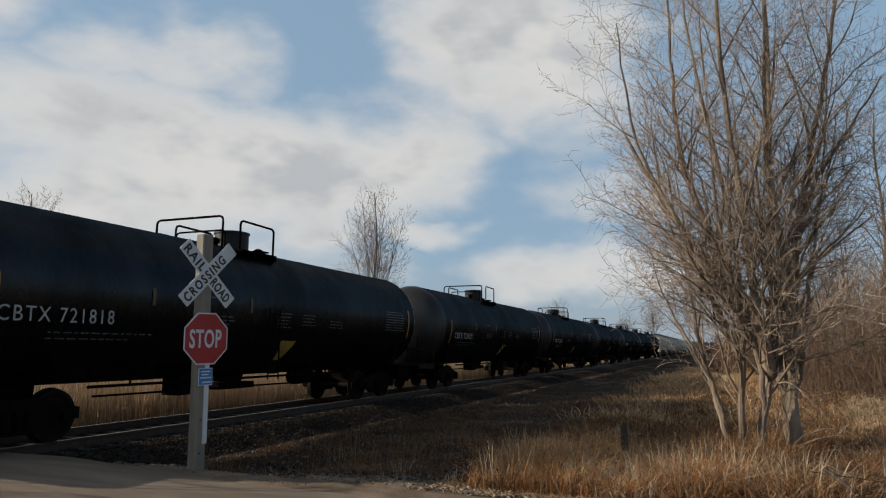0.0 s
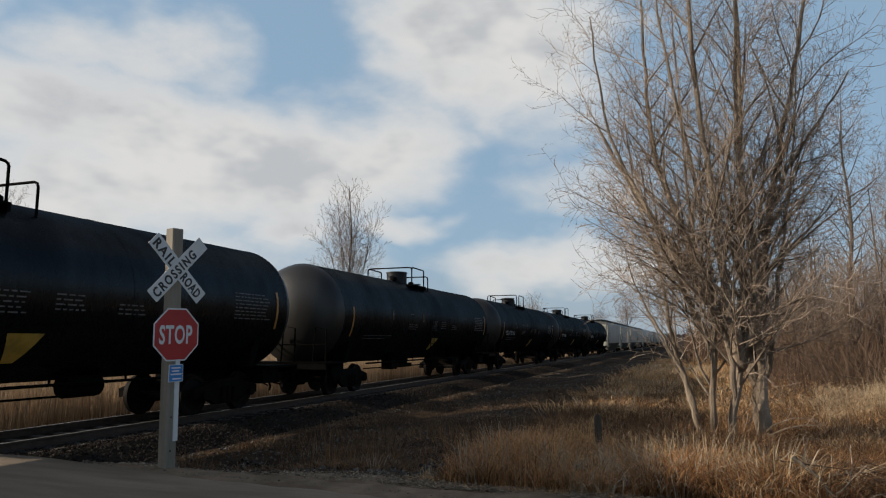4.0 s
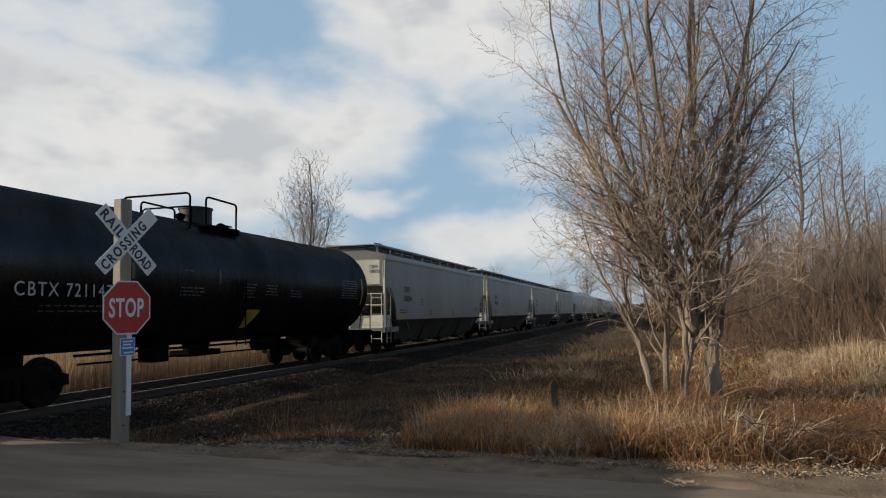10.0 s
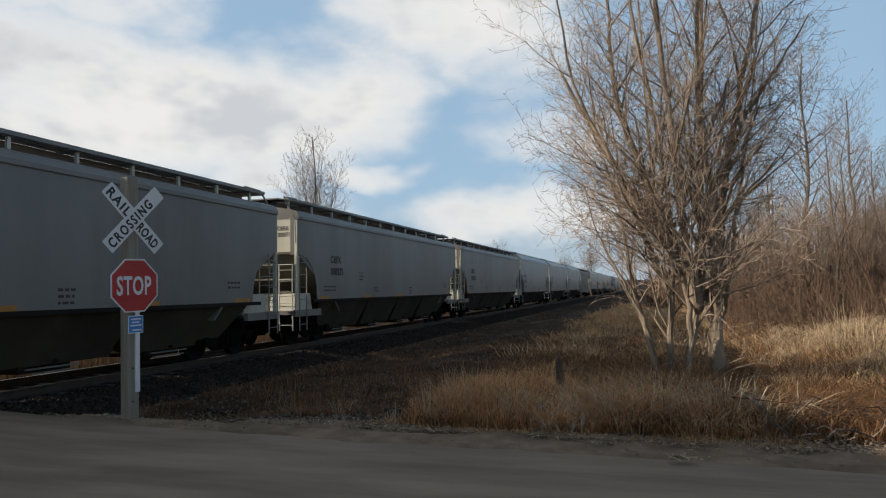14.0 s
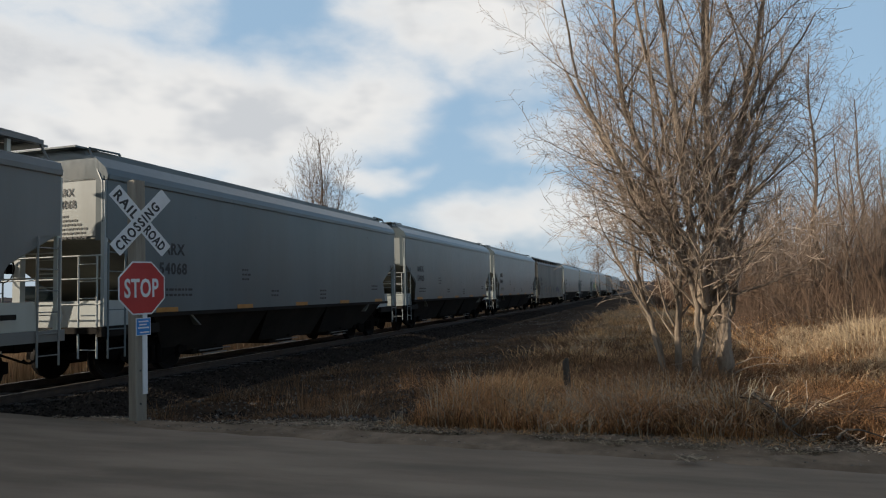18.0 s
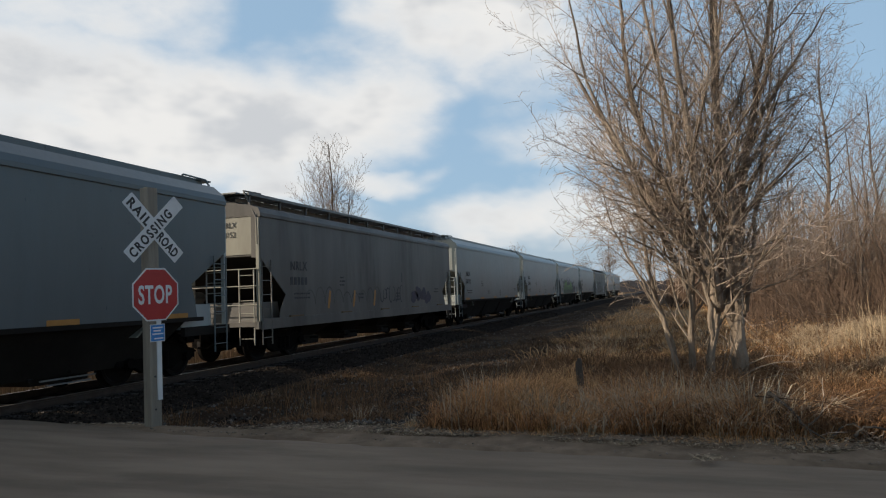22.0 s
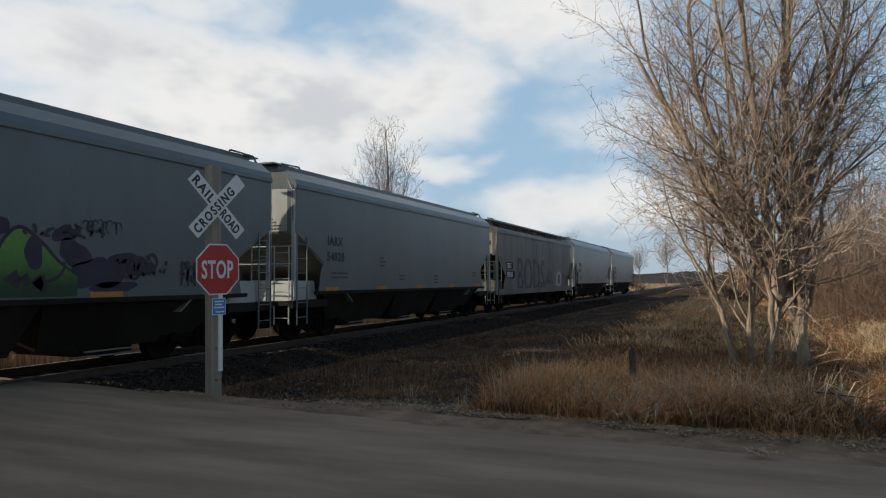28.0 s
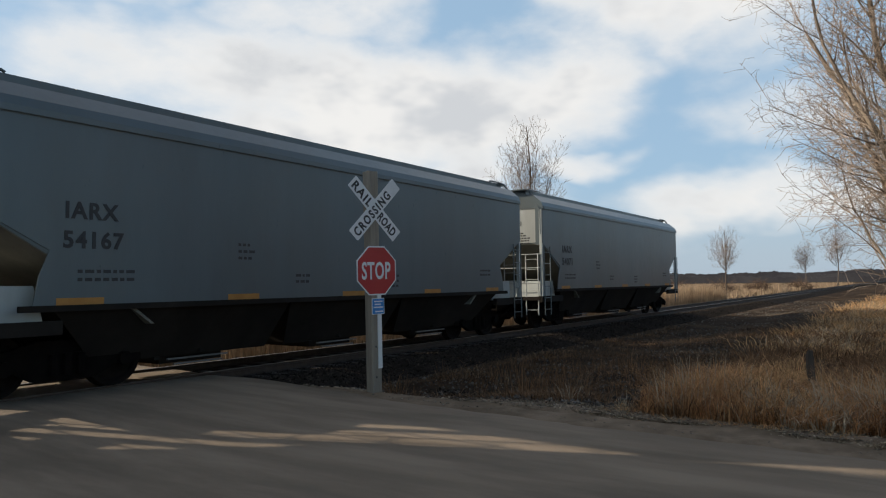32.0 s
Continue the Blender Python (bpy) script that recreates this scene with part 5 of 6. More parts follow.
def mark_old(car):
    bl = (OLD - 1.3) / 2
    letters("NRLX", 0.25, M_DARKTEXT, car, side(1.566, -bl + 1.5, 2.50), 0.95, "", 0.006, 1.1)
    bars = Mesh()
    for k in range(5):
        bars.box(1.562, 1.566, -bl + 1.5 + 0.2 * k, -bl + 1.64 + 0.2 * k, 2.08, 2.30)
    part("number_bars", bars, M_DARKTEXT, car, kind="stuff")
    letters("NRLX", 0.15, M_DARKTEXT, car, ends(0.35, -bl - 0.03, 3.62), 0.9)
    letters("54152", 0.15, M_DARKTEXT, car, ends(0.35, -bl - 0.03, 3.36), 0.9)


mark_old(TAGCAR)
paint_green(GREENCAR)
paint_tags(TAGCAR)
paint_big(BIGCAR)


# ---- vegetation ----
def np_mesh(name, verts, quads, tris, material):
    """A large mesh from arrays."""
    me = bpy.data.meshes.new(name)
    nq, nt = len(quads), len(tris)
    me.vertices.add(len(verts))
    me.vertices.foreach_set("co", np.asarray(verts, np.float32).ravel())
    me.loops.add(nq * 4 + nt * 3)
    me.loops.foreach_set("vertex_index", np.concatenate([np.asarray(quads, np.int32).ravel(), np.asarray(tris, np.int32).ravel()]))
    me.polygons.add(nq + nt)
    me.polygons.foreach_set("loop_start", np.concatenate([np.arange(nq) * 4, nq * 4 + np.arange(nt) * 3]).astype(np.int32))
    me.materials.append(material)
    me.update(calc_edges=True)
    me.validate()
    return me


def curve_noise(p, scale, seed):
    """0 to 1, from coarse noise over the plan."""
    return np.array([max(0.0, min(1.0, 0.5 + 0.9 * noise.noise(Vector((float(a) * scale, float(c) * scale, seed))))) for a, c in p])


def blades(xy, ang, h, width, lean, droop, material, name):
    """Bent tapering blades at the points xy, falling towards ang; droop lets the tip hang."""
    n = len(xy)
    z0 = np.array([ground_z(float(a), float(b)) for a, b in xy]) - 0.02
    face = ang + np.pi / 2 + rng.normal(0, 0.7, n)
    reach = np.abs(rng.normal(lean, lean * 0.5, n)) * h
    sag = np.clip(rng.normal(droop, droop * 0.4 + 0.03, n), 0, 0.95)
    w = width * rng.uniform(0.6, 1.4, n)
    base = np.stack([xy[:, 0], xy[:, 1], z0], 1)
    out, side_ = np.stack([np.cos(ang), np.sin(ang), 0 * ang], 1), np.stack([np.cos(face), np.sin(face), 0 * ang], 1)
    v = np.zeros((n, 7, 3))
    for k, (s, taper) in enumerate(((0.0, 1.0), (0.4, 0.85), (0.75, 0.6), (1.0, 0.0))):
        c = base + out * (reach * s ** 1.8)[:, None]
        c[:, 2] += h * (s * (1 + 0.35 * sag) - sag * s ** 3)
        if k < 3:
            v[:, 2 * k] = c - side_ * (w * taper)[:, None]
            v[:, 2 * k + 1] = c + side_ * (w * taper)[:, None]
        else:
            v[:, 6] = c
    i = np.arange(n)[:, None] * 7
    return np_mesh(name, v.reshape(-1, 3), np.concatenate([i + np.array([[0, 1, 3, 2]]), i + np.array([[2, 3, 5, 4]])]), i + np.array([[4, 5, 6]]), material)


def leafmat(name, c1, c2, k=0.35, glow=0.25):
    """Dry leaf: thin enough to let some light through."""
    m = surface(name, c1, c2, 0.5, 0.85, 0.0, 6.0, per_island=k, spec=0.2)
    t = m.node_tree
    b = next(x for x in t.nodes if x.type == "BSDF_PRINCIPLED")
    out = next(x for x in t.nodes if x.type == "OUTPUT_MATERIAL")
    tr, mx = t.nodes.new("ShaderNodeBsdfTranslucent"), t.nodes.new("ShaderNodeMixShader")
    t.links.new(b.inputs["Base Color"].links[0].from_socket, tr.inputs[0])
    mx.inputs[0].default_value = glow
    t.links.new(b.outputs[0], mx.inputs[1])
    t.links.new(tr.outputs[0], mx.inputs[2])
    t.links.new(mx.outputs[0], out.inputs[0])
    return m


M_TAN = leafmat("dry_tan_grass", (0.46, 0.25, 0.108), (0.80, 0.525, 0.265), 0.55, 0.38)
M_RUST = leafmat("dry_russet_grass", (0.40, 0.195, 0.083), (0.73, 0.415, 0.195), 0.55, 0.38)
M_GOLD = leafmat("dry_golden_grass", (0.42, 0.30, 0.178), (0.70, 0.545, 0.36), 0.4)
M_DARKWEED = leafmat("black_brown_weeds", (0.065, 0.041, 0.025), (0.23, 0.15, 0.09), 0.65, 0.25)
M_STRAW = leafmat("pale_straw", (0.42, 0.34, 0.23), (0.66, 0.56, 0.41), 0.3)
M_WEED = leafmat("dead_brown_weeds", (0.105, 0.056, 0.029), (0.33, 0.19, 0.098), 0.65, 0.3)
M_REED = leafmat("dry_reeds", (0.30, 0.205, 0.125), (0.54, 0.40, 0.26), 0.4, 0.35)
M_LITTER = leafmat("leaf_litter", (0.26, 0.20, 0.138), (0.58, 0.475, 0.355), 0.55)
rng = np.random.default_rng(11)


def stuff(name, me, label, category):
    ob = new(name, me)
    return tagged(ob, label, category, kind="stuff")


def field(n, x0, x1, y0, y1, tuft, keep, h0, h1, width, lean, droop, material, name, label, cat, seed, bare=0.3, per=26, slant=(-99, 0)):
    """Tufts of blades that fan out from their roots, thinned and shortened by coarse noise over the plan."""
    c = np.stack([rng.uniform(x0, x1, n // per), rng.uniform(y0, y1, n // per)], 1)
    k = curve_noise(c, 0.5, seed) * 0.75 + curve_noise(c, 1.7, seed + 3) * 0.25
    c, k = c[k > bare], k[k > bare]
    size = rng.uniform(0.3, 1.35, len(c)) * (0.5 + 0.7 * k)
    m = rng.integers(0, len(c), n)
    d = rng.normal(0, tuft, (n, 2)) * size[m][:, None]
    p = c[m] + d
    ang = np.arctan2(d[:, 1], d[:, 0]) + rng.normal(0, 0.6, n)
    ok = (p[:, 0] > slant[0] + slant[1] * p[:, 1]) & (p[:, 1] > 8.05 - 0.055 * p[:, 0] + keep) & ((np.abs(p[:, 0] - XC) > 3.1))
    p, ang, m = p[ok], ang[ok], m[ok]
    h = rng.uniform(h0, h1, len(p)) * size[m]
    return stuff(name, blades(p, ang, h, width, lean, droop, material, name), label, cat)


# the dark ditch beside the track
field(16000, -8.8, -2.5, 8.9, 26, 0.16, 0.5, 0.04, 0.15, 0.006, 1.0, 0.5, M_WEED, "weeds", "low dead brown weeds covering the ditch beside the track", "weeds", 1.0, 0.50)
field(2000, -8.4, -2.8, 8.7, 15, 0.16, 0.6, 0.22, 0.55, 0.0035, 0.3, 0.1, M_WEED, "weed_stalks", "thin dead weed stalks in the ditch", "weeds", 2.0, 0.45, 14)
field(300, -8.0, -3.0, 8.7, 14, 0.12, 0.5, 0.15, 0.42, 0.003, 0.4, 0.2, M_STRAW, "pale_stalks", "sparse pale dead stalks in the dark ditch", "weeds", 2.3, 0.5, 12)
field(3500, -7.5, -3.0, 8.7, 11, 0.16, 0.45, 0.05, 0.18, 0.005, 0.9, 0.5, M_WEED, "sparse_grass", "sparse low tufts of dry grass beside the verge", "grass", 2.6, 0.55)
field(26000, -8.7, -2.6, 8.8, 30, 0.2, 0.5, 0.07, 0.24, 0.007, 1.0, 0.5, M_DARKWEED, "ditch_mat", "low dark mat of dead weeds on the cinder bank", "weeds", 1.5, 0.25)
# tall grass from the verge to the foot of the tree
field(26000, -3.3, 1.0, 8.6, 12.6, 0.17, 0.50, 0.16, 0.52, 0.0046, 0.75, 0.5, M_RUST, "russet_grass", "standing russet dry grass along the road verge", "grass", 3.0, 0.44, 40, slant=(-3.15, 0))
field(17000, -3.3, 1.2, 8.6, 12.8, 0.14, 0.48, 0.12, 0.56, 0.0048, 0.85, 0.6, M_TAN, "dry_grass", "dry tan grass tufts along the road verge", "grass", 3.6, 0.50, 40, slant=(-3.1, 0))
field(17000, -3.4, 1.5, 8.6, 13.0, 0.14, 0.45, 0.15, 0.45, 0.005, 0.6, 0.4, M_WEED, "dark_weeds", "dark dead weeds between the grass tufts", "weeds", 3.9, 0.30, slant=(-3.2, 0))
field(1500, -3.1, 1.0, 8.55, 10.4, 0.18, 0.42, 0.38, 0.66, 0.0036, 0.22, 0.1, M_STRAW, "grass_stalks", "pale upright stalks at the front of the grass", "grass", 3.3, 0.40, 10, slant=(-3.05, 0))
field(1100, -1.6, 1.6, 8.6, 10.2, 0.12, 0.42, 0.30, 0.62, 0.0075, 0.95, 0.85, M_STRAW, "bent_blades", "broad pale bent blades hanging over the verge", "grass", 3.2, 0.40, 16)
# low growth between the ditch and the wood
field(16000, -2.6, 5.0, 11.8, 22, 0.18, 0.8, 0.10, 0.32, 0.006, 1.0, 0.6, M_TAN, "dry_grass", "matted dry tan grass beyond the ditch", "grass", 4.0, 0.48)
field(15000, -3.3, 3.0, 11.4, 24, 0.16, 0.8, 0.10, 0.32, 0.006, 0.9, 0.5, M_WEED, "low_weeds", "low brown weeds beyond the ditch", "weeds", 4.3, 0.36)
field(20000, -2.7, 5.0, 11.6, 30, 0.18, 0.8, 0.10, 0.30, 0.007, 1.0, 0.6, M_WEED, "russet_grass", "low russet grass beyond the ditch", "grass", 4.6, 0.42)
field(52000, 1.6, 15, 12.4, 27, 0.24, 2.2, 0.18, 0.60, 0.0055, 0.95, 0.7, M_GOLD, "tall_grass", "matted golden dry grass in the open field", "grass", 5.0, 0.40, 40, slant=(0.15, 0.14))
field(900, 2.2, 12, 14.0, 22, 0.3, 2.2, 0.8, 1.35, 0.0045, 0.2, 0.1, M_GOLD, "grass_reeds", "tall pale reeds standing over the golden grass", "grass", 5.4, 0.3, 10, slant=(0.3, 0.14))
field(22000, 2.0, 15, 11.5, 32, 0.22, 2.0, 0.2, 0.6, 0.006, 0.9, 0.6, M_WEED, "tall_weeds", "dead brown weeds among the golden grass", "weeds", 5.9, 0.35)
field(16000, -3.0, 5, 26, 75, 0.35, 0.9, 0.18, 0.5, 0.014, 0.8, 0.4, M_TAN, "far_grass", "dry grass along the foot of the track bank", "grass", 6.0, 0.25)
field(14000, -3.6, 4.0, 19, 48, 0.3, 0.9, 0.14, 0.42, 0.011, 0.9, 0.5, M_TAN, "bank_grass", "pale dry grass on the bank beside the track", "grass", 9.0, 0.40)
field(14000, -3.4, 4.0, 16, 42, 0.3, 0.9, 0.14, 0.45, 0.010, 0.8, 0.5, M_WEED, "bank_weeds", "dark dead weeds on the bank beside the track", "weeds", 9.6, 0.36)
field(16000, -2.9, 3.5, 19, 52, 0.3, 0.9, 0.15, 0.45, 0.011, 0.9, 0.5, M_GOLD, "bank_straw", "golden dry grass on the sunny bank beside the track", "grass", 9.3, 0.40)
field(9000, -3.4, 7, 8.0, 9.1, 0.1, 0.16, 0.04, 0.15, 0.004, 1.2, 0.6, M_TAN, "verge_tufts", "short dry tufts in the gravel verge", "grass", 3.8, 0.42)
# tangle round the foot of the tree and along the verge past it
field(46000, -0.6, 9.0, 8.8, 12.2, 0.15, 0.65, 0.22, 0.62, 0.0042, 0.95, 0.75, M_WEED, "tangled_brush", "tangled dead stalks and bent grass at the verge", "brush", 7.0, 0.2)
field(22000, -0.8, 9.0, 8.8, 12.6, 0.12, 0.62, 0.20, 0.60, 0.0038, 1.0, 0.75, M_RUST, "tangled_grass", "drooping russet grass over the brush at the verge", "grass", 7.7, 0.25)
field(1800, -1.0, 9.0, 8.7, 12.0, 0.10, 0.55, 0.25, 0.6, 0.0032, 0.8, 0.6, M_STRAW, "straw", "pale bent straw among the brush", "grass", 8.0, 0.3, 8)
field(9000, -1.0, 2.6, 12.4, 15.2, 0.16, 0.6, 0.3, 0.8, 0.0045, 0.8, 0.5, M_WEED, "root_brush", "dark dead stalks round the roots of the tree", "brush", 7.4, 0.25)
p = np.stack([rng.uniform(XC - 12.0, XC - 3.2, 60000), rng.uniform(8.3, 70, 60000)], 1)
stuff("reeds", blades(p, rng.uniform(0, 6.28, len(p)), rng.uniform(0.8, 1.9, len(p)), 0.010, 0.16, 0.1, M_REED, "reeds"), "tall dry reeds beyond the track", "reeds")
p = np.stack([rng.uniform(XC - 14, XC - 3.4, 20000), rng.uniform(-30, 0, 20000)], 1)
stuff("reeds", blades(p, rng.uniform(0, 6.28, len(p)), rng.uniform(0.8, 1.8, len(p)), 0.010, 0.16, 0.1, M_REED, "reeds"), "tall dry reeds beyond the track", "reeds")
p = np.stack([rng.uniform(-75, XC - 4, 26000), 60 + 200 * rng.random(26000) ** 1.5], 1)
stuff("field_grass", blades(p, rng.uniform(0, 6.28, len(p)), rng.uniform(0.4, 1.1, len(p)), 0.05, 0.4, 0.3, M_REED, "field_grass"), "pale dry grass of the open field beyond the track", "grass")
# straw lying flat on the verge
n = 36000
px = rng.uniform(-9, 12, n)
p = np.stack([px, 8.05 - 0.055 * px + rng.normal(0.22, 0.24, n)], 1)
p = p[curve_noise(p, 1.3, 21.0) > 0.34]
stuff("verge_straw", blades(p, rng.uniform(0, 6.28, len(p)), rng.uniform(0.02, 0.06, len(p)), 0.0035, 2.2, 0.8, M_STRAW, "verge_straw"), "flattened pale straw along the gravel verge", "grass")


def litter(n, x0, x1, d0, d1, size, name, material, label, cat, up=0.02):
    """Flat flakes or small stones along the road edge."""
    x = rng.uniform(x0, x1, n)
    y = 8.05 - 0.055 * x + rng.triangular(d0, (d0 + d1) / 2, d1, n)
    z = np.array([max(ground_z(float(a), float(b)), 0.0 if b < road_edge(a) - 0.3 else -9) for a, b in zip(x, y)]) + up
    s = size * rng.uniform(0.5, 1.6, n)
    c = np.stack([x, y, z], 1)[:, None, :]
    d = rng.normal(0, 1, (n, 4, 3)) * s[:, None, None]
    d[:, :, 2] *= 0.5
    v = (c + d).reshape(-1, 3)
    i = np.arange(n)[:, None] * 4
    tris = np.concatenate([i + np.array([[0, 1, 2]]), i + np.array([[0, 3, 1]]), i + np.array([[1, 3, 2]]), i + np.array([[0, 2, 3]])])
    return stuff(name, np_mesh(name, v, np.zeros((0, 4), int), tris, material), label, cat)


litter(15000, -9, 12, -0.30, 0.85, 0.017, "leaf_litter", M_LITTER, "dry leaves and straw scattered along the road edge", "litter")
litter(7000, -9, 12, -0.5, 0.6, 0.009, "verge_gravel", M_GRAVEL, "loose grey gravel along the road edge", "gravel")


def stones(n, x0, x1, y0, y1, size, name, label, loose=False):
    x, y = rng.uniform(x0, x1, n), y0 + (y1 - y0) * rng.random(n) ** 1.7
    d = np.abs(x - XC)
    z = np.where(d < 1.75, -0.05, np.maximum(-0.05 - (d - 1.75) * 0.25, -0.34))
    if loose:
        z = np.array([max(ground_z(float(a), float(b)) + 0.02, -0.34) for a, b in zip(x, y)])
    s = size * rng.uniform(0.5, 1.5, n)
    base = np.array([(1, 0, 0), (0, 1, 0), (-1, 0, 0), (0, -1, 0), (0, 0, 0.8), (0, 0, -0.8)])
    v = np.stack([x, y, z], 1)[:, None, :] + base[None] * s[:, None, None] * rng.uniform(0.6, 1.3, (n, 6, 3)) + rng.normal(0, 0.2, (n, 6, 3)) * s[:, None, None]
    i = np.arange(n)[:, None] * 6
    tris = np.concatenate([i + np.array([[a, b, c]]) for a, b, c in ((0, 1, 4), (1, 2, 4), (2, 3, 4), (3, 0, 4), (1, 0, 5), (2, 1, 5), (3, 2, 5), (0, 3, 5))])
    return stuff(name, np_mesh(name, v.reshape(-1, 3), np.zeros((0, 4), int), tris, M_PALESTONE if loose else M_STONE), label, "gravel")


stones(20000, XC + 0.9, XC + 3.3, 7.9, 60, 0.025, "ballast_stones", "loose crushed stones on the ballast shoulder")
stones(5000, XC + 2.9, XC + 8.2, 8.9, 70, 0.030, "bank_stones", "pale loose stones strewn over the cinder bank", True)
stones(2500, XC + 2.6, SIGN[0] + 2.2, 8.5, 11, 0.028, "spilled_stones", "loose stones spilled round the sign post")


# ---- trees ----
class Tree:
    """Limbs and twigs as two meshes. A habit lists, level by level: shoots per metre, angle, length ratio, crookedness, rise."""

    def __init__(self, seed, habit, thin=0.004):
        self.r, self.habit, self.thin, self.limbs, self.twigs = random.Random(seed), habit, thin, Mesh(), Mesh()

    def limb(self, p, d, length, rad, level):
        r = self.r
        per, angle, ratio, crook, rise = self.habit[min(level, len(self.habit) - 1)]
        n = max(2, min(9, int(length / (0.38 if level < 2 else 0.22))))
        pts, radii, q, dd = [p.copy()], [rad], p.copy(), d.normalized()
        for i in range(n):
            dd = (dd + Vector((r.gauss(0, crook), r.gauss(0, crook), r.gauss(0, crook) + rise / n))).normalized()
            q = q + dd * (length / n)
            pts.append(q.copy())
            radii.append(max(self.thin * 0.55, rad * (1 - 0.85 * (i + 1) / n)))
        thick = rad > 0.016
        (self.limbs if thick else self.twigs).tube(pts, radii, (6 if rad > 0.04 else 5) if thick else 3, False)
        self.shoots(pts, radii, length, level, 0.14)

    def shoots(self, pts, radii, length, level, start):
        """Side shoots along a limb, in turn round it."""
        if level + 1 >= len(self.habit):
            return
        r, n = self.r, len(pts) - 1
        per, angle, ratio, crook, rise = self.habit[level + 1]
        count = max(2, int(per * length * r.uniform(0.8, 1.2)))
        roll = r.uniform(0, 6.28)
        for k in range(count):
            t = start + (0.99 - start) * (k + r.uniform(0.1, 0.9)) / count
            i = min(n - 1, int(t * n))
            at, d = pts[i].lerp(pts[i + 1], t * n - i), (pts[i + 1] - pts[i]).normalized()
            roll += 2.4 + r.gauss(0, 0.5)
            axis = d.orthogonal()
            axis.rotate(Matrix.Rotation(roll, 3, d))
            d.rotate(Matrix.Rotation(radians(angle * r.uniform(0.7, 1.3)), 3, axis))
            ln = min(2.9, length * r.uniform(0.7, 1.3) * ratio) * (1.06 - 0.42 * t)
            self.limb(at, d, ln, max(self.thin, radii[i] * r.uniform(0.30, 0.52)), level + 1)


def tree_parts(t, parent, bark, twig, trunk_label="grey-brown bark"):
    part("trunk", t.limbs, bark, parent, trunk_label, smooth=True)
    c = part("crown", t.twigs, twig, parent, "fine bare twigs", kind="stuff")
    return parent


BIG = (0.65, 13.7)
big = thing("roadside_tree", "large leafless multi-stemmed tree with dense fine twigs", "tree", at=pose(BIG[0], BIG[1], 0.0))
t = Tree(4, [(0, 0, 0, 0, 0), (3.1, 36, 0.32, 0.10, 0.20), (5.6, 44, 0.41, 0.17, 0.10), (8.0, 50, 0.45, 0.26, 0.06)], 0.0043)
# stems: depth, way points (x, z), radius, how far up the side branches begin
for dy, way, rad, start in ((0.0, ((-0.52, -0.3), (-0.62, 0.4), (-0.80, 1.1), (-1.02, 2.1), (-1.10, 3.0), (-1.5, 4.6), (-1.7, 6.2)), 0.055, 0.22),
                            (-0.2, ((-0.32, -0.3), (-0.33, 0.5), (-0.27, 1.6), (-0.25, 2.8), (-0.45, 4.8), (-0.9, 7.5), (-1.0, 9.5)), 0.06, 0.16),
                            (-0.3, ((0.0, -0.3), (-0.02, 0.45), (0.19, 1.4), (0.45, 2.7), (0.30, 5.1), (0.36, 7.2), (0.5, 10.5)), 0.075, 0.24),
                            (0.2, ((0.50, -0.3), (0.47, 0.6), (0.44, 1.15), (-0.03, 2.2), (-0.42, 2.9), (-1.0, 3.7), (-1.6, 4.8), (-2.3, 6.3)), 0.115, 0.24),
                            (0.4, ((0.52, -0.3), (0.53, 0.6), (0.58, 2.4), (0.75, 3.4), (1.03, 4.9), (1.5, 7.0), (2.0, 9.6)), 0.105, 0.36),
                            (0.5, ((0.66, 2.3), (0.87, 4.1), (1.35, 5.2), (1.95, 6.1), (2.5, 7.0)), 0.05, 0.15),
                            (0.3, ((0.44, 1.05), (0.34, 1.7), (0.33, 2.8), (0.38, 4.9), (0.48, 7.1), (0.5, 11.5)), 0.095, 0.28),
                            (-0.4, ((0.16, 1.25), (0.10, 1.8), (-0.02, 2.5), (-0.17, 4.4), (-0.34, 6.2), (-0.5, 11.0)), 0.10, 0.26),
                            (-0.3, ((0.28, 1.4), (0.55, 1.95), (0.9, 2.27), (1.32, 2.31)), 0.03, 0.2),
                            (-0.28, ((-0.27, 1.55), (-0.42, 2.0), (-0.7, 2.6), (-1.2, 4.0), (-1.9, 5.6), (-2.2, 8.0)), 0.06, 0.15),
                            (-0.5, ((-0.6, 0.5), (-0.8, 1.2), (-1.2, 2.0), (-1.55, 2.8), (-1.75, 3.6)), 0.03, 0.45),
                            (0.0, ((-0.03, 2.2), (-0.6, 3.6), (-1.1, 5.2), (-1.25, 7.0), (-1.3, 10.0)), 0.07, 0.10),
                            (0.45, ((0.54, 0.9), (0.75, 1.7), (1.05, 3.4), (1.35, 5.2), (1.6, 7.6)), 0.04, 0.42),
                            (-0.35, ((0.03, 0.75), (-0.02, 1.6), (-0.45, 3.2), (-0.6, 5.0), (-0.7, 8.0)), 0.05, 0.12)):
    pts = [Vector((x, dy * (1 + 0.25 * i) + (t.r.gauss(0, 0.16) if i else 0), z)) for i, (x, z) in enumerate(way)]
    rad *= 1.2
    line, radii = smooth_way(pts, rad, 5, 0.012, t.r)
    if way[0][1] > 0:
        radii[:3] = [rad * 0.25, rad * 0.7, rad * 0.95]
    t.limbs.tube(line, radii, 9, False)
    span = sum((b - a).length for a, b in zip(line, line[1:]))
    t.shoots(line, radii, span, 0, max(start, min(0.5, (1.5 - way[0][1]) / (way[-1][1] - way[0][1]))))
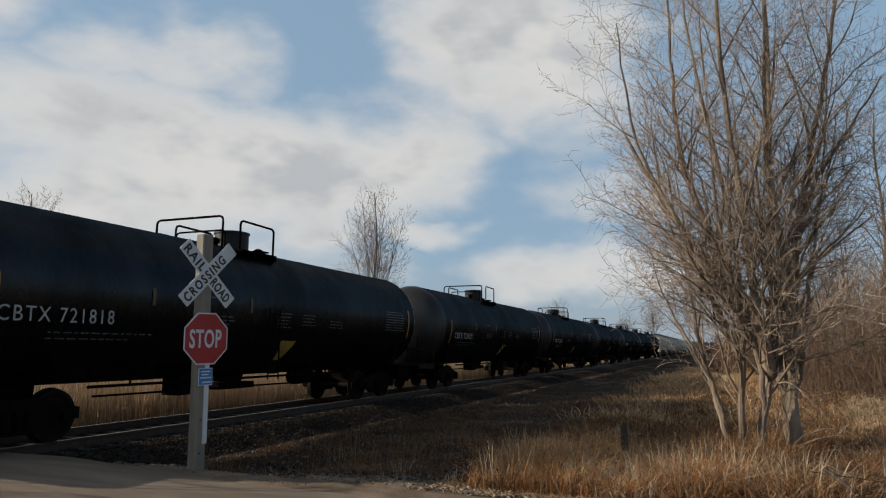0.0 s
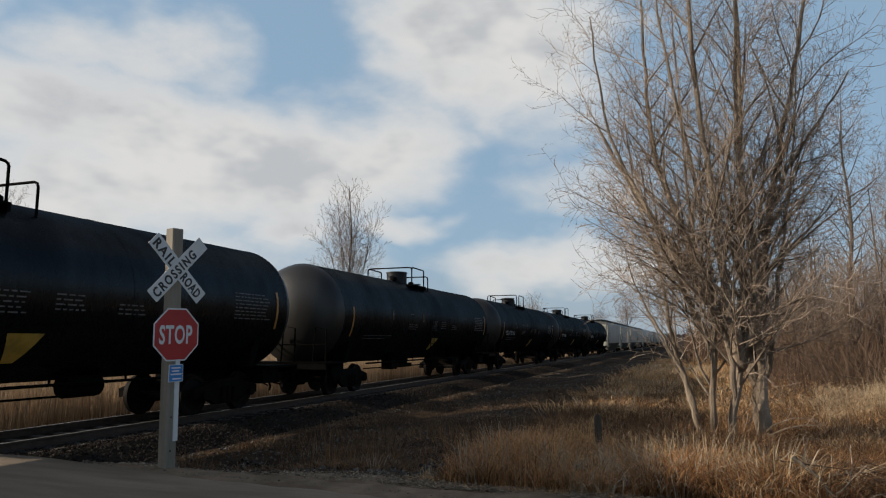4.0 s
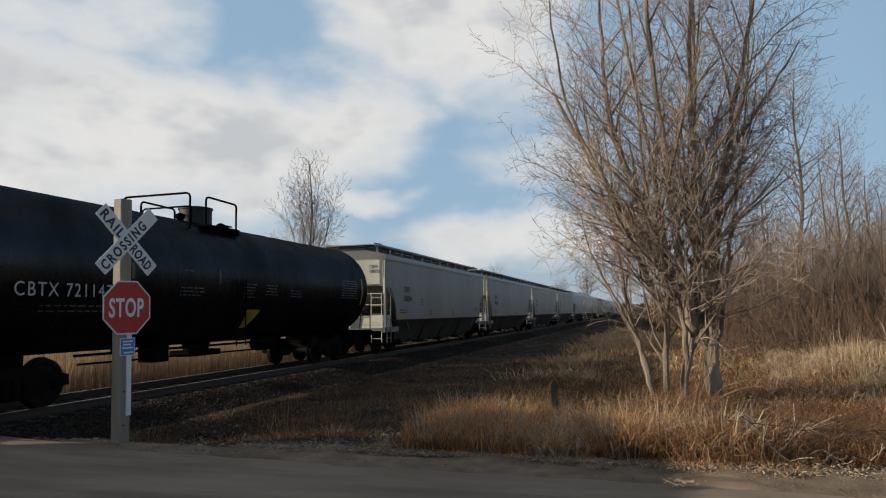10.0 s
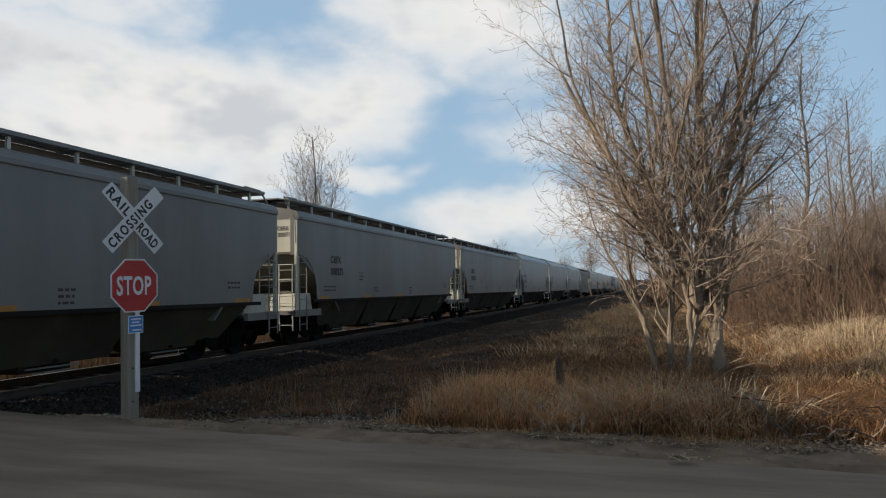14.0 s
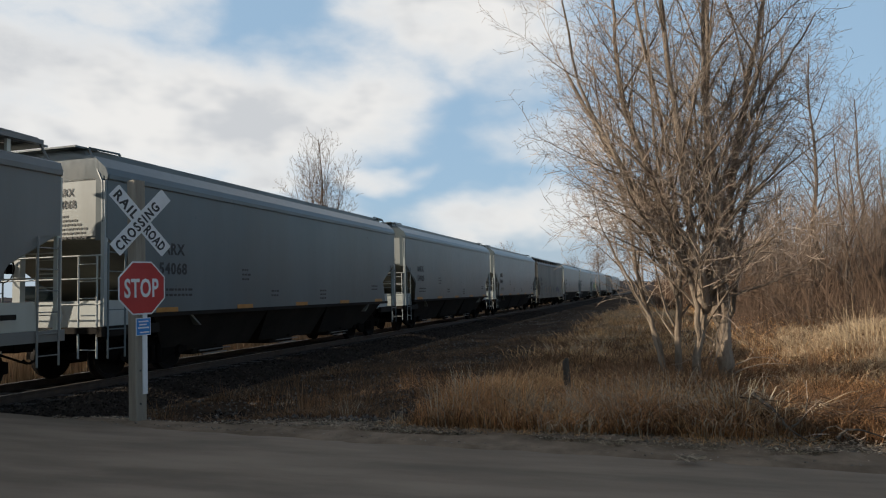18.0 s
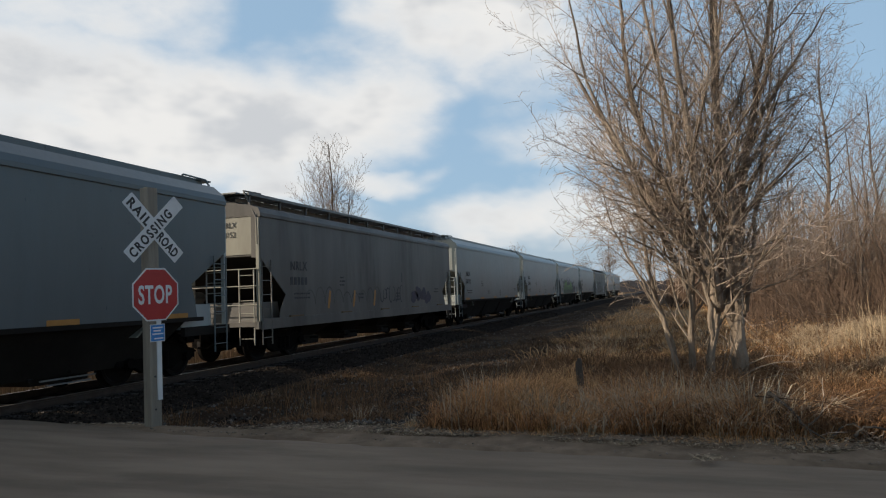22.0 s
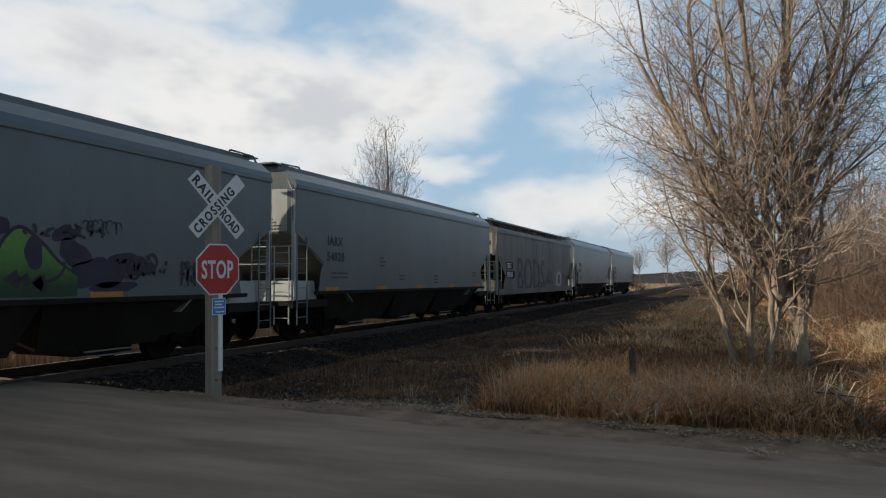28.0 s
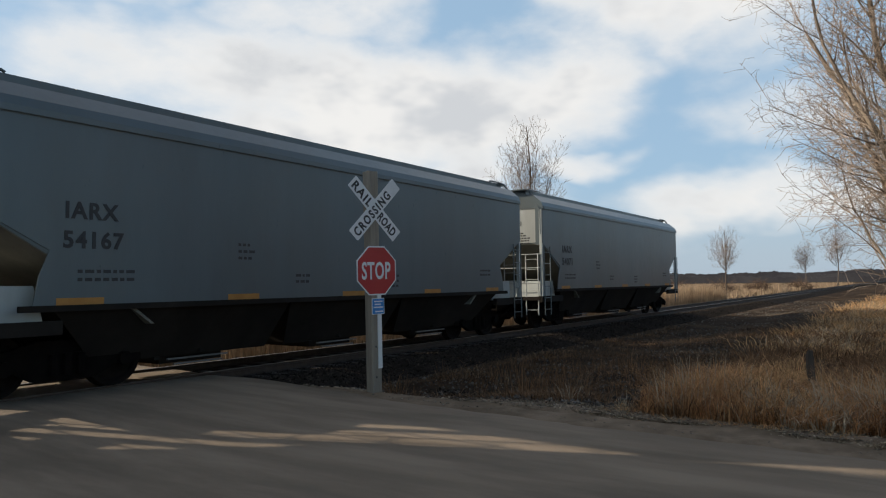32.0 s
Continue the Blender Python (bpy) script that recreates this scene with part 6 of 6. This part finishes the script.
# suckers from the roots
for k in range(5):
    a = t.r.uniform(0, 6.28)
    t.limb(Vector((t.r.gauss(0.1, 0.5), t.r.gauss(0, 0.4), 0.0)), Vector((math.cos(a) * 0.35, math.sin(a) * 0.3, 1)), t.r.uniform(0.8, 2.4), 0.010, 2)
tree_parts(t, big, M_BARK, M_TWIG, "rough mottled grey-brown bark")

# three further kinds of bare tree, built once and copied
KINDS = []
for seed, h, rad, habit, start, label in (
        (21, 12.0, 0.13, [(0, 0, 0, 0, 0), (2.8, 50, 0.28, 0.08, 0.45), (4.2, 48, 0.42, 0.13, 0.3), (4.0, 45, 0.45, 0.16, 0.2)], 0.30, "tall slender leafless tree at the edge of the wood"),
        (22, 8.0, 0.075, [(0, 0, 0, 0, 0), (3.2, 38, 0.30, 0.09, 0.5), (3.8, 42, 0.42, 0.13, 0.3), (4.0, 45, 0.45, 0.16, 0.2)], 0.18, "slim leafless tree with rising branches in the wood"),
        (23, 5.0, 0.05, [(0, 0, 0, 0, 0), (4.0, 30, 0.42, 0.08, 0.7), (4.2, 34, 0.42, 0.12, 0.6), (4.0, 38, 0.45, 0.16, 0.4)], 0.10, "small bushy leafless tree")):
    ob = thing("bare_tree", label, "tree", "bare trees of the wood")
    t = Tree(seed, habit, 0.008)
    for lean in ((0.0,) if seed == 21 else ((0.06, -0.09) if seed == 22 else (0.0, 0.3, -0.28))):
        pts = [Vector((lean * 0.3 + lean * h * (i / 6) ** 1.2 + t.r.gauss(0, 0.10), t.r.gauss(0, 0.12), -0.3 + h * i / 6)) for i in range(7)]
        line, radii = smooth_way(pts, rad, 3)
        t.limbs.tube(line, radii, 7, False)
        t.shoots(line, radii, h, 0, start)
    tree_parts(t, ob, M_FARBARK, M_FARTWIG)
    KINDS.append(ob)


def place_tree(k, x, y, scale, turn, first=[True, True, True]):
    m = Matrix.Translation((x, y, ground_z(x, y))) @ Matrix.Rotation(turn, 4, "Z")
    if first[k]:
        first[k] = False
        KINDS[k].matrix_basis = m @ Matrix.Diagonal((scale, scale, scale, 1))
        return KINDS[k]
    ob = copy_thing(KINDS[k], m)
    ob.scale = (scale, scale, scale)
    return ob


rt = random.Random(3)
lone = thing("poplar_tree", "lone leafless poplar with an oval crown beyond the track", "tree", at=pose(-27.3, 53.3, -0.3) @ Matrix.Diagonal((1.02, 1.02, 1.09, 1)))
t = Tree(51, [(0, 0, 0, 0, 0), (2.4, 40, 0.36, 0.08, 0.4), (3.2, 44, 0.42, 0.13, 0.3), (3.6, 45, 0.45, 0.16, 0.2)], 0.0115)
for k in range(12):
    a, wide = k * 2.4, t.r.random()
    out = 0.0 if k == 0 else 1.0 + 2.5 * wide
    base, top = (3.0 + 4.0 * (1 - wide) + t.r.uniform(0, 1)) if k else 0.0, 14.3 - 0.42 * out * out + t.r.gauss(0, 0.25)
    c, s_ = math.cos(a) * out, math.sin(a) * out
    pts = [Vector((c * f ** 0.5 + t.r.gauss(0, 0.1), s_ * f ** 0.5 + t.r.gauss(0, 0.1), base + (top - base) * f)) for f in (0, 0.2, 0.45, 0.7, 1.0)]
    line, radii = smooth_way(pts, 0.15 if k == 0 else 0.04, 4)
    t.limbs.tube(line, radii, 7, False)
    t.shoots(line, radii, min(7.0, top - base), 0, 0.34 if k == 0 else 0.1)
tree_parts(t, lone, M_FARBARK, M_FARTWIG)
for x, y, k, turn in ((-47.7, 36.4, 0.95, 1.1), (-51.0, 31.5, 1.05, 2.9)):
    ob = copy_thing(lone, pose(x, y, -0.3, 0, 0, turn * 57))
    ob.scale = (k, k, k)
    tagged(ob, "leafless poplar among the fields beyond the track", group="poplars beyond the track")
# tall trees at the edge of the wood
place_tree(0, 8.3, 41.5, 1.2, 2.2)
place_tree(0, 9.9, 39.5, 0.92, 1.0)
place_tree(0, 7.2, 47.0, 0.8, 4.0)
place_tree(1, 8.4, 36.0, 1.1, 4.0)
place_tree(1, 5.8, 39.0, 0.95, 0.6)
place_tree(0, 16.5, 37.0, 1.1, 0.4)
place_tree(0, 22.0, 41.0, 1.2, 5.4)
for x, y, k, turn in ((-18.9, 88.0, 0.57, 0.3), (-18.8, 160.0, 0.68, 1.3), (-15.6, 192.0, 1.05, 2.3)):
    ob = copy_thing(lone, pose(x, y, -0.3, 0, 0, turn * 57))
    ob.scale = (k * 1.1, k * 1.1, k)
    tagged(ob, "leafless tree standing in the field beside the far track", group="poplars beyond the track")
for i in range(70):
    x, y = 6.0 + 42 * rt.random() ** 1.1, 38 + 34 * rt.random()
    place_tree(rt.choice((1, 1, 2, 2, 2)), x, y, rt.uniform(0.7, 1.1), rt.uniform(0, 6.28))
for i in range(60):
    x, y = 4.5 + 30 * rt.random(), 30 + 26 * rt.random()
    place_tree(rt.choice((1, 2, 2, 2)), x + (y - 30) * 0.12, y, rt.uniform(0.75, 1.15), rt.uniform(0, 6.28))
for i in range(50):
    place_tree(rt.choice((0, 1, 1)), 6 + 60 * rt.random(), rt.uniform(58, 100), rt.uniform(0.75, 1.1), rt.uniform(0, 6.28))
for i in range(16):
    place_tree(rt.choice((1, 2, 2)), rt.uniform(1.2, 9), rt.uniform(60, 190), rt.uniform(0.9, 1.5), rt.uniform(0, 6.28))
# undergrowth of thin stems
b = Mesh()
for i in range(240):
    x, y = 3.5 + 42 * rt.random() ** 1.3, 24 + 30 * rt.random()
    p0, d, h = Vector((x, y, ground_z(x, y) - 0.1)), Vector((rt.gauss(0, 0.14), rt.gauss(0, 0.14), 1)), rt.uniform(3.0, 7.0)
    b.tube([p0, p0 + d * h * 0.5, p0 + d * h + Vector((rt.gauss(0, 0.3), rt.gauss(0, 0.3), 0))], [0.035, 0.024, 0.006], 4, False)
for i in range(7000):
    x, y = 2.6 + 42 * rt.random() ** 1.3, 25 + 33 * rt.random() ** 0.8
    h = rt.uniform(0.9, 4.4) * rt.uniform(0.5, 1) * min(1.0, 0.5 + (y - 27) / 14)
    p0 = Vector((x, y, ground_z(x, y) - 0.1))
    d = Vector((rt.gauss(0, 0.28), rt.gauss(0, 0.28), 1))
    b.tube([p0, p0 + d * h * 0.5, p0 + d * h + Vector((rt.gauss(0, 0.2), rt.gauss(0, 0.2), 0))], [0.016, 0.011, 0.004], 3, False)
    for k in range(5):
        q = p0 + d * h * rt.uniform(0.25, 0.95)
        b.tube([q, q + Vector((rt.gauss(0, 0.45), rt.gauss(0, 0.45), rt.uniform(0.1, 0.8)))], [0.009, 0.003], 3, False)
part("undergrowth", b, M_BRUSH, kind="stuff")
tagged(bpy.data.objects["undergrowth"], "reddish-brown leafless undergrowth in the wood", "undergrowth")
# far brush beside the track and a distant treeline
b = Mesh()
for i in range(4200):
    x, y = rt.uniform(-0.3, 16), 60 + 200 * rt.random() ** 1.4
    h = rt.uniform(1.2, 4.5)
    p0 = Vector((x, y, -0.2))
    b.tube([p0, p0 + Vector((rt.gauss(0, 0.3), rt.gauss(0, 0.3), h * 0.6)), p0 + Vector((rt.gauss(0, 0.7), rt.gauss(0, 0.7), h))], [0.035, 0.022, 0.008], 3, False)
for cx, cy, r in ((-27, 96, 2.4), (-23, 104, 2.0), (-33, 112, 3.0), (-20.5, 118, 2.0), (-41, 120, 3.5), (-17.5, 140, 2.2)):
    for i in range(160):
        a, q = rt.uniform(0, 6.28), r * rt.random() ** 0.5
        p0 = Vector((cx + q * math.cos(a), cy + q * math.sin(a), -0.3))
        h = rt.uniform(1.0, 2.6) * (1.1 - 0.6 * q / r)
        b.tube([p0, p0 + Vector((rt.gauss(0, 0.3), rt.gauss(0, 0.3), h * 0.6)), p0 + Vector((rt.gauss(0, 0.7), rt.gauss(0, 0.7), h))], [0.04, 0.03, 0.012], 3, False)
tagged(part("far_brush", b, M_BRUSH, kind="stuff"), "brown leafless brush along the far side of the clearing", "brush")
b = Mesh()
for row, (y, low, tall, seed) in enumerate(((395, 1.6, 2.2, 3.0), (425, 2.6, 3.2, 7.0), (470, 3.4, 4.6, 11.0))):
    ridge = []
    for i in range(900):
        x = -520 + 0.8 * i
        h = low + tall * max(0.0, 0.45 + noise.noise(Vector((x * 0.017, seed, 0)))) + 0.9 * noise.noise(Vector((x * 0.16, seed, 1))) + rt.uniform(-0.4, 0.5)
        ridge.append((x, max(0.6, h)))
    b.prism([(-520, -2)] + ridge + [(200, -2)], "y", y, y + 3)
tagged(part("distant_treeline", b, M_DARKWOOD, kind="stuff"), "distant hazy line of bare trees", "treeline")


# ---- small things ----
M_OLDWOOD = surface("grey_weathered_wood", (0.055, 0.046, 0.038), (0.125, 0.107, 0.088), 3, 0.9, 0.6, 30, stretch=(4, 4, 0.5), dist=0.01, spec=0.1)
st = thing("fence_stump", "short dark weathered wooden post standing in the grass", "post", at=pose(-1.5, 11.9, ground_z(-1.5, 11.9), 2, -3, 20))
part("stake", Mesh().tube([(0, 0, -0.3), (0.01, 0, 0.3), (0.012, 0.01, 0.62), (0.03, 0.0, 0.70)], [0.07, 0.062, 0.055, 0.03], 9), M_OLDWOOD, st, smooth=True)
fb = Tree(31, [(0, 0, 0, 0, 0), (2.0, 40, 0.5, 0.12, 0.1), (2.5, 45, 0.5, 0.15, 0.1)], 0.006)
for way, rad in (([(-0.44, 0.55, 0.44), (-0.34, 0.38, 0.38), (-0.20, 0.05, 0.24), (-0.10, -0.12, 0.12), (0.18, -0.34, 0.0)], 0.026), ([(-0.12, -0.12, 0.20), (0.0, -0.10, 0.36), (0.05, -0.05, 0.52)], 0.014),
                 ([(0.22, -0.45, 0.16), (0.34, -0.40, 0.24), (0.55, -0.28, 0.20), (0.85, -0.1, 0.05)], 0.017), ([(0.10, 0.0, 0.06), (0.3, -0.1, 0.22), (0.42, -0.2, 0.02)], 0.012)):
    line, radii = smooth_way([Vector(w) for w in way], rad, 4, 0.012, fb.r)
    fb.limbs.tube(line, radii, 6, True)
    fb.shoots(line, radii, 0.7, 0, 0.4)
fallen = thing("fallen_branch", "fallen dead branch lying bent in the brush by the road", "branch", at=pose(1.50, 8.62, ground_z(1.50, 8.62) - 0.02))
part("wood", fb.limbs, M_OLDWOOD, fallen, smooth=True)
part("twig_tangle", fb.twigs, M_TWIG, fallen, kind="stuff")
pile = Mesh()
rp = random.Random(14)
for i in range(90):
    a = rp.gauss(-0.4, 0.7)
    c = Vector((rp.gauss(0, 0.75), rp.gauss(0, 0.28), rp.uniform(0.0, 0.30)))
    ln, w = rp.uniform(0.25, 0.8), rp.uniform(0.004, 0.012)
    e = Vector((math.cos(a), math.sin(a) * 0.5, rp.gauss(0, 0.22))) * ln
    k = Vector((rp.gauss(0, 0.08), rp.gauss(0, 0.06), rp.uniform(-0.02, 0.12)))
    pile.tube([c - e, c + k, c + e], [w, w * 0.8, w * 0.35], 4)
heap_ = thing("brush_pile", "low pile of pale dead sticks in the grass by the verge", "brush", at=pose(2.6, 9.25, ground_z(2.6, 9.25)))
part("stick_tangle", pile, M_BRUSH, heap_, kind="stuff")
snag = thing("broken_limb", "pale broken limb leaning on the ground beside the tree", "branch", at=pose(1.0, 13.4, ground_z(1.0, 13.4)))
sn = Tree(33, [(0, 0, 0, 0, 0), (2.2, 38, 0.35, 0.12, 0.2), (2.5, 45, 0.5, 0.15, 0.1)], 0.005)
for way in (((-0.1, 0.0, -0.05), (0.1, 0.0, 0.25), (0.45, -0.05, 0.46), (0.85, -0.1, 0.54), (1.3, -0.1, 0.50)), ((-0.05, 0.1, 0.0), (0.2, 0.1, 0.42), (0.6, 0.1, 0.62), (1.0, 0.15, 0.60)), ((-0.25, -0.2, -0.05), (0.1, -0.25, 0.12), (0.5, -0.3, 0.30), (0.9, -0.3, 0.36))):
    line, radii = smooth_way([Vector(w) for w in way], 0.02, 4, 0.01, fb.r)
    sn.limbs.tube(line, radii, 6, True)
    sn.shoots(line, radii, 1.2, 0, 0.35)
part("wood", sn.limbs, M_BARK, snag, smooth=True)
part("twig_tangle", sn.twigs, M_TWIG, snag, kind="stuff")
debris = Mesh()
rd = random.Random(9)
for i in range(60):
    a = rd.uniform(0, 6.28)
    c = Vector((rd.gauss(0, 0.13), rd.gauss(0, 0.07), rd.uniform(0.0, 0.05)))
    e = Vector((math.cos(a), math.sin(a), rd.uniform(-0.1, 0.25))) * rd.uniform(0.05, 0.14)
    debris.tube([c - e, c + e], [0.008, 0.004], 4)
dead = thing("debris_clump", "clump of dead twigs and leaves lying on the road", "debris", at=pose(0.25, 7.40, 0.03) @ Matrix.Diagonal((0.55, 0.55, 0.8, 1)))
part("debris_mat", debris, M_LITTER, dead, kind="stuff")


# ---- what moves ----
def motions():
    for car, mark, number, near, length in CARS:
        walk(car, [(t, pose(XC, near + length / 2 - SPEED * t, RAIL_Z)) for t in (0.0, 8.0, 16.0, 24.0, 32.0)])


motions()
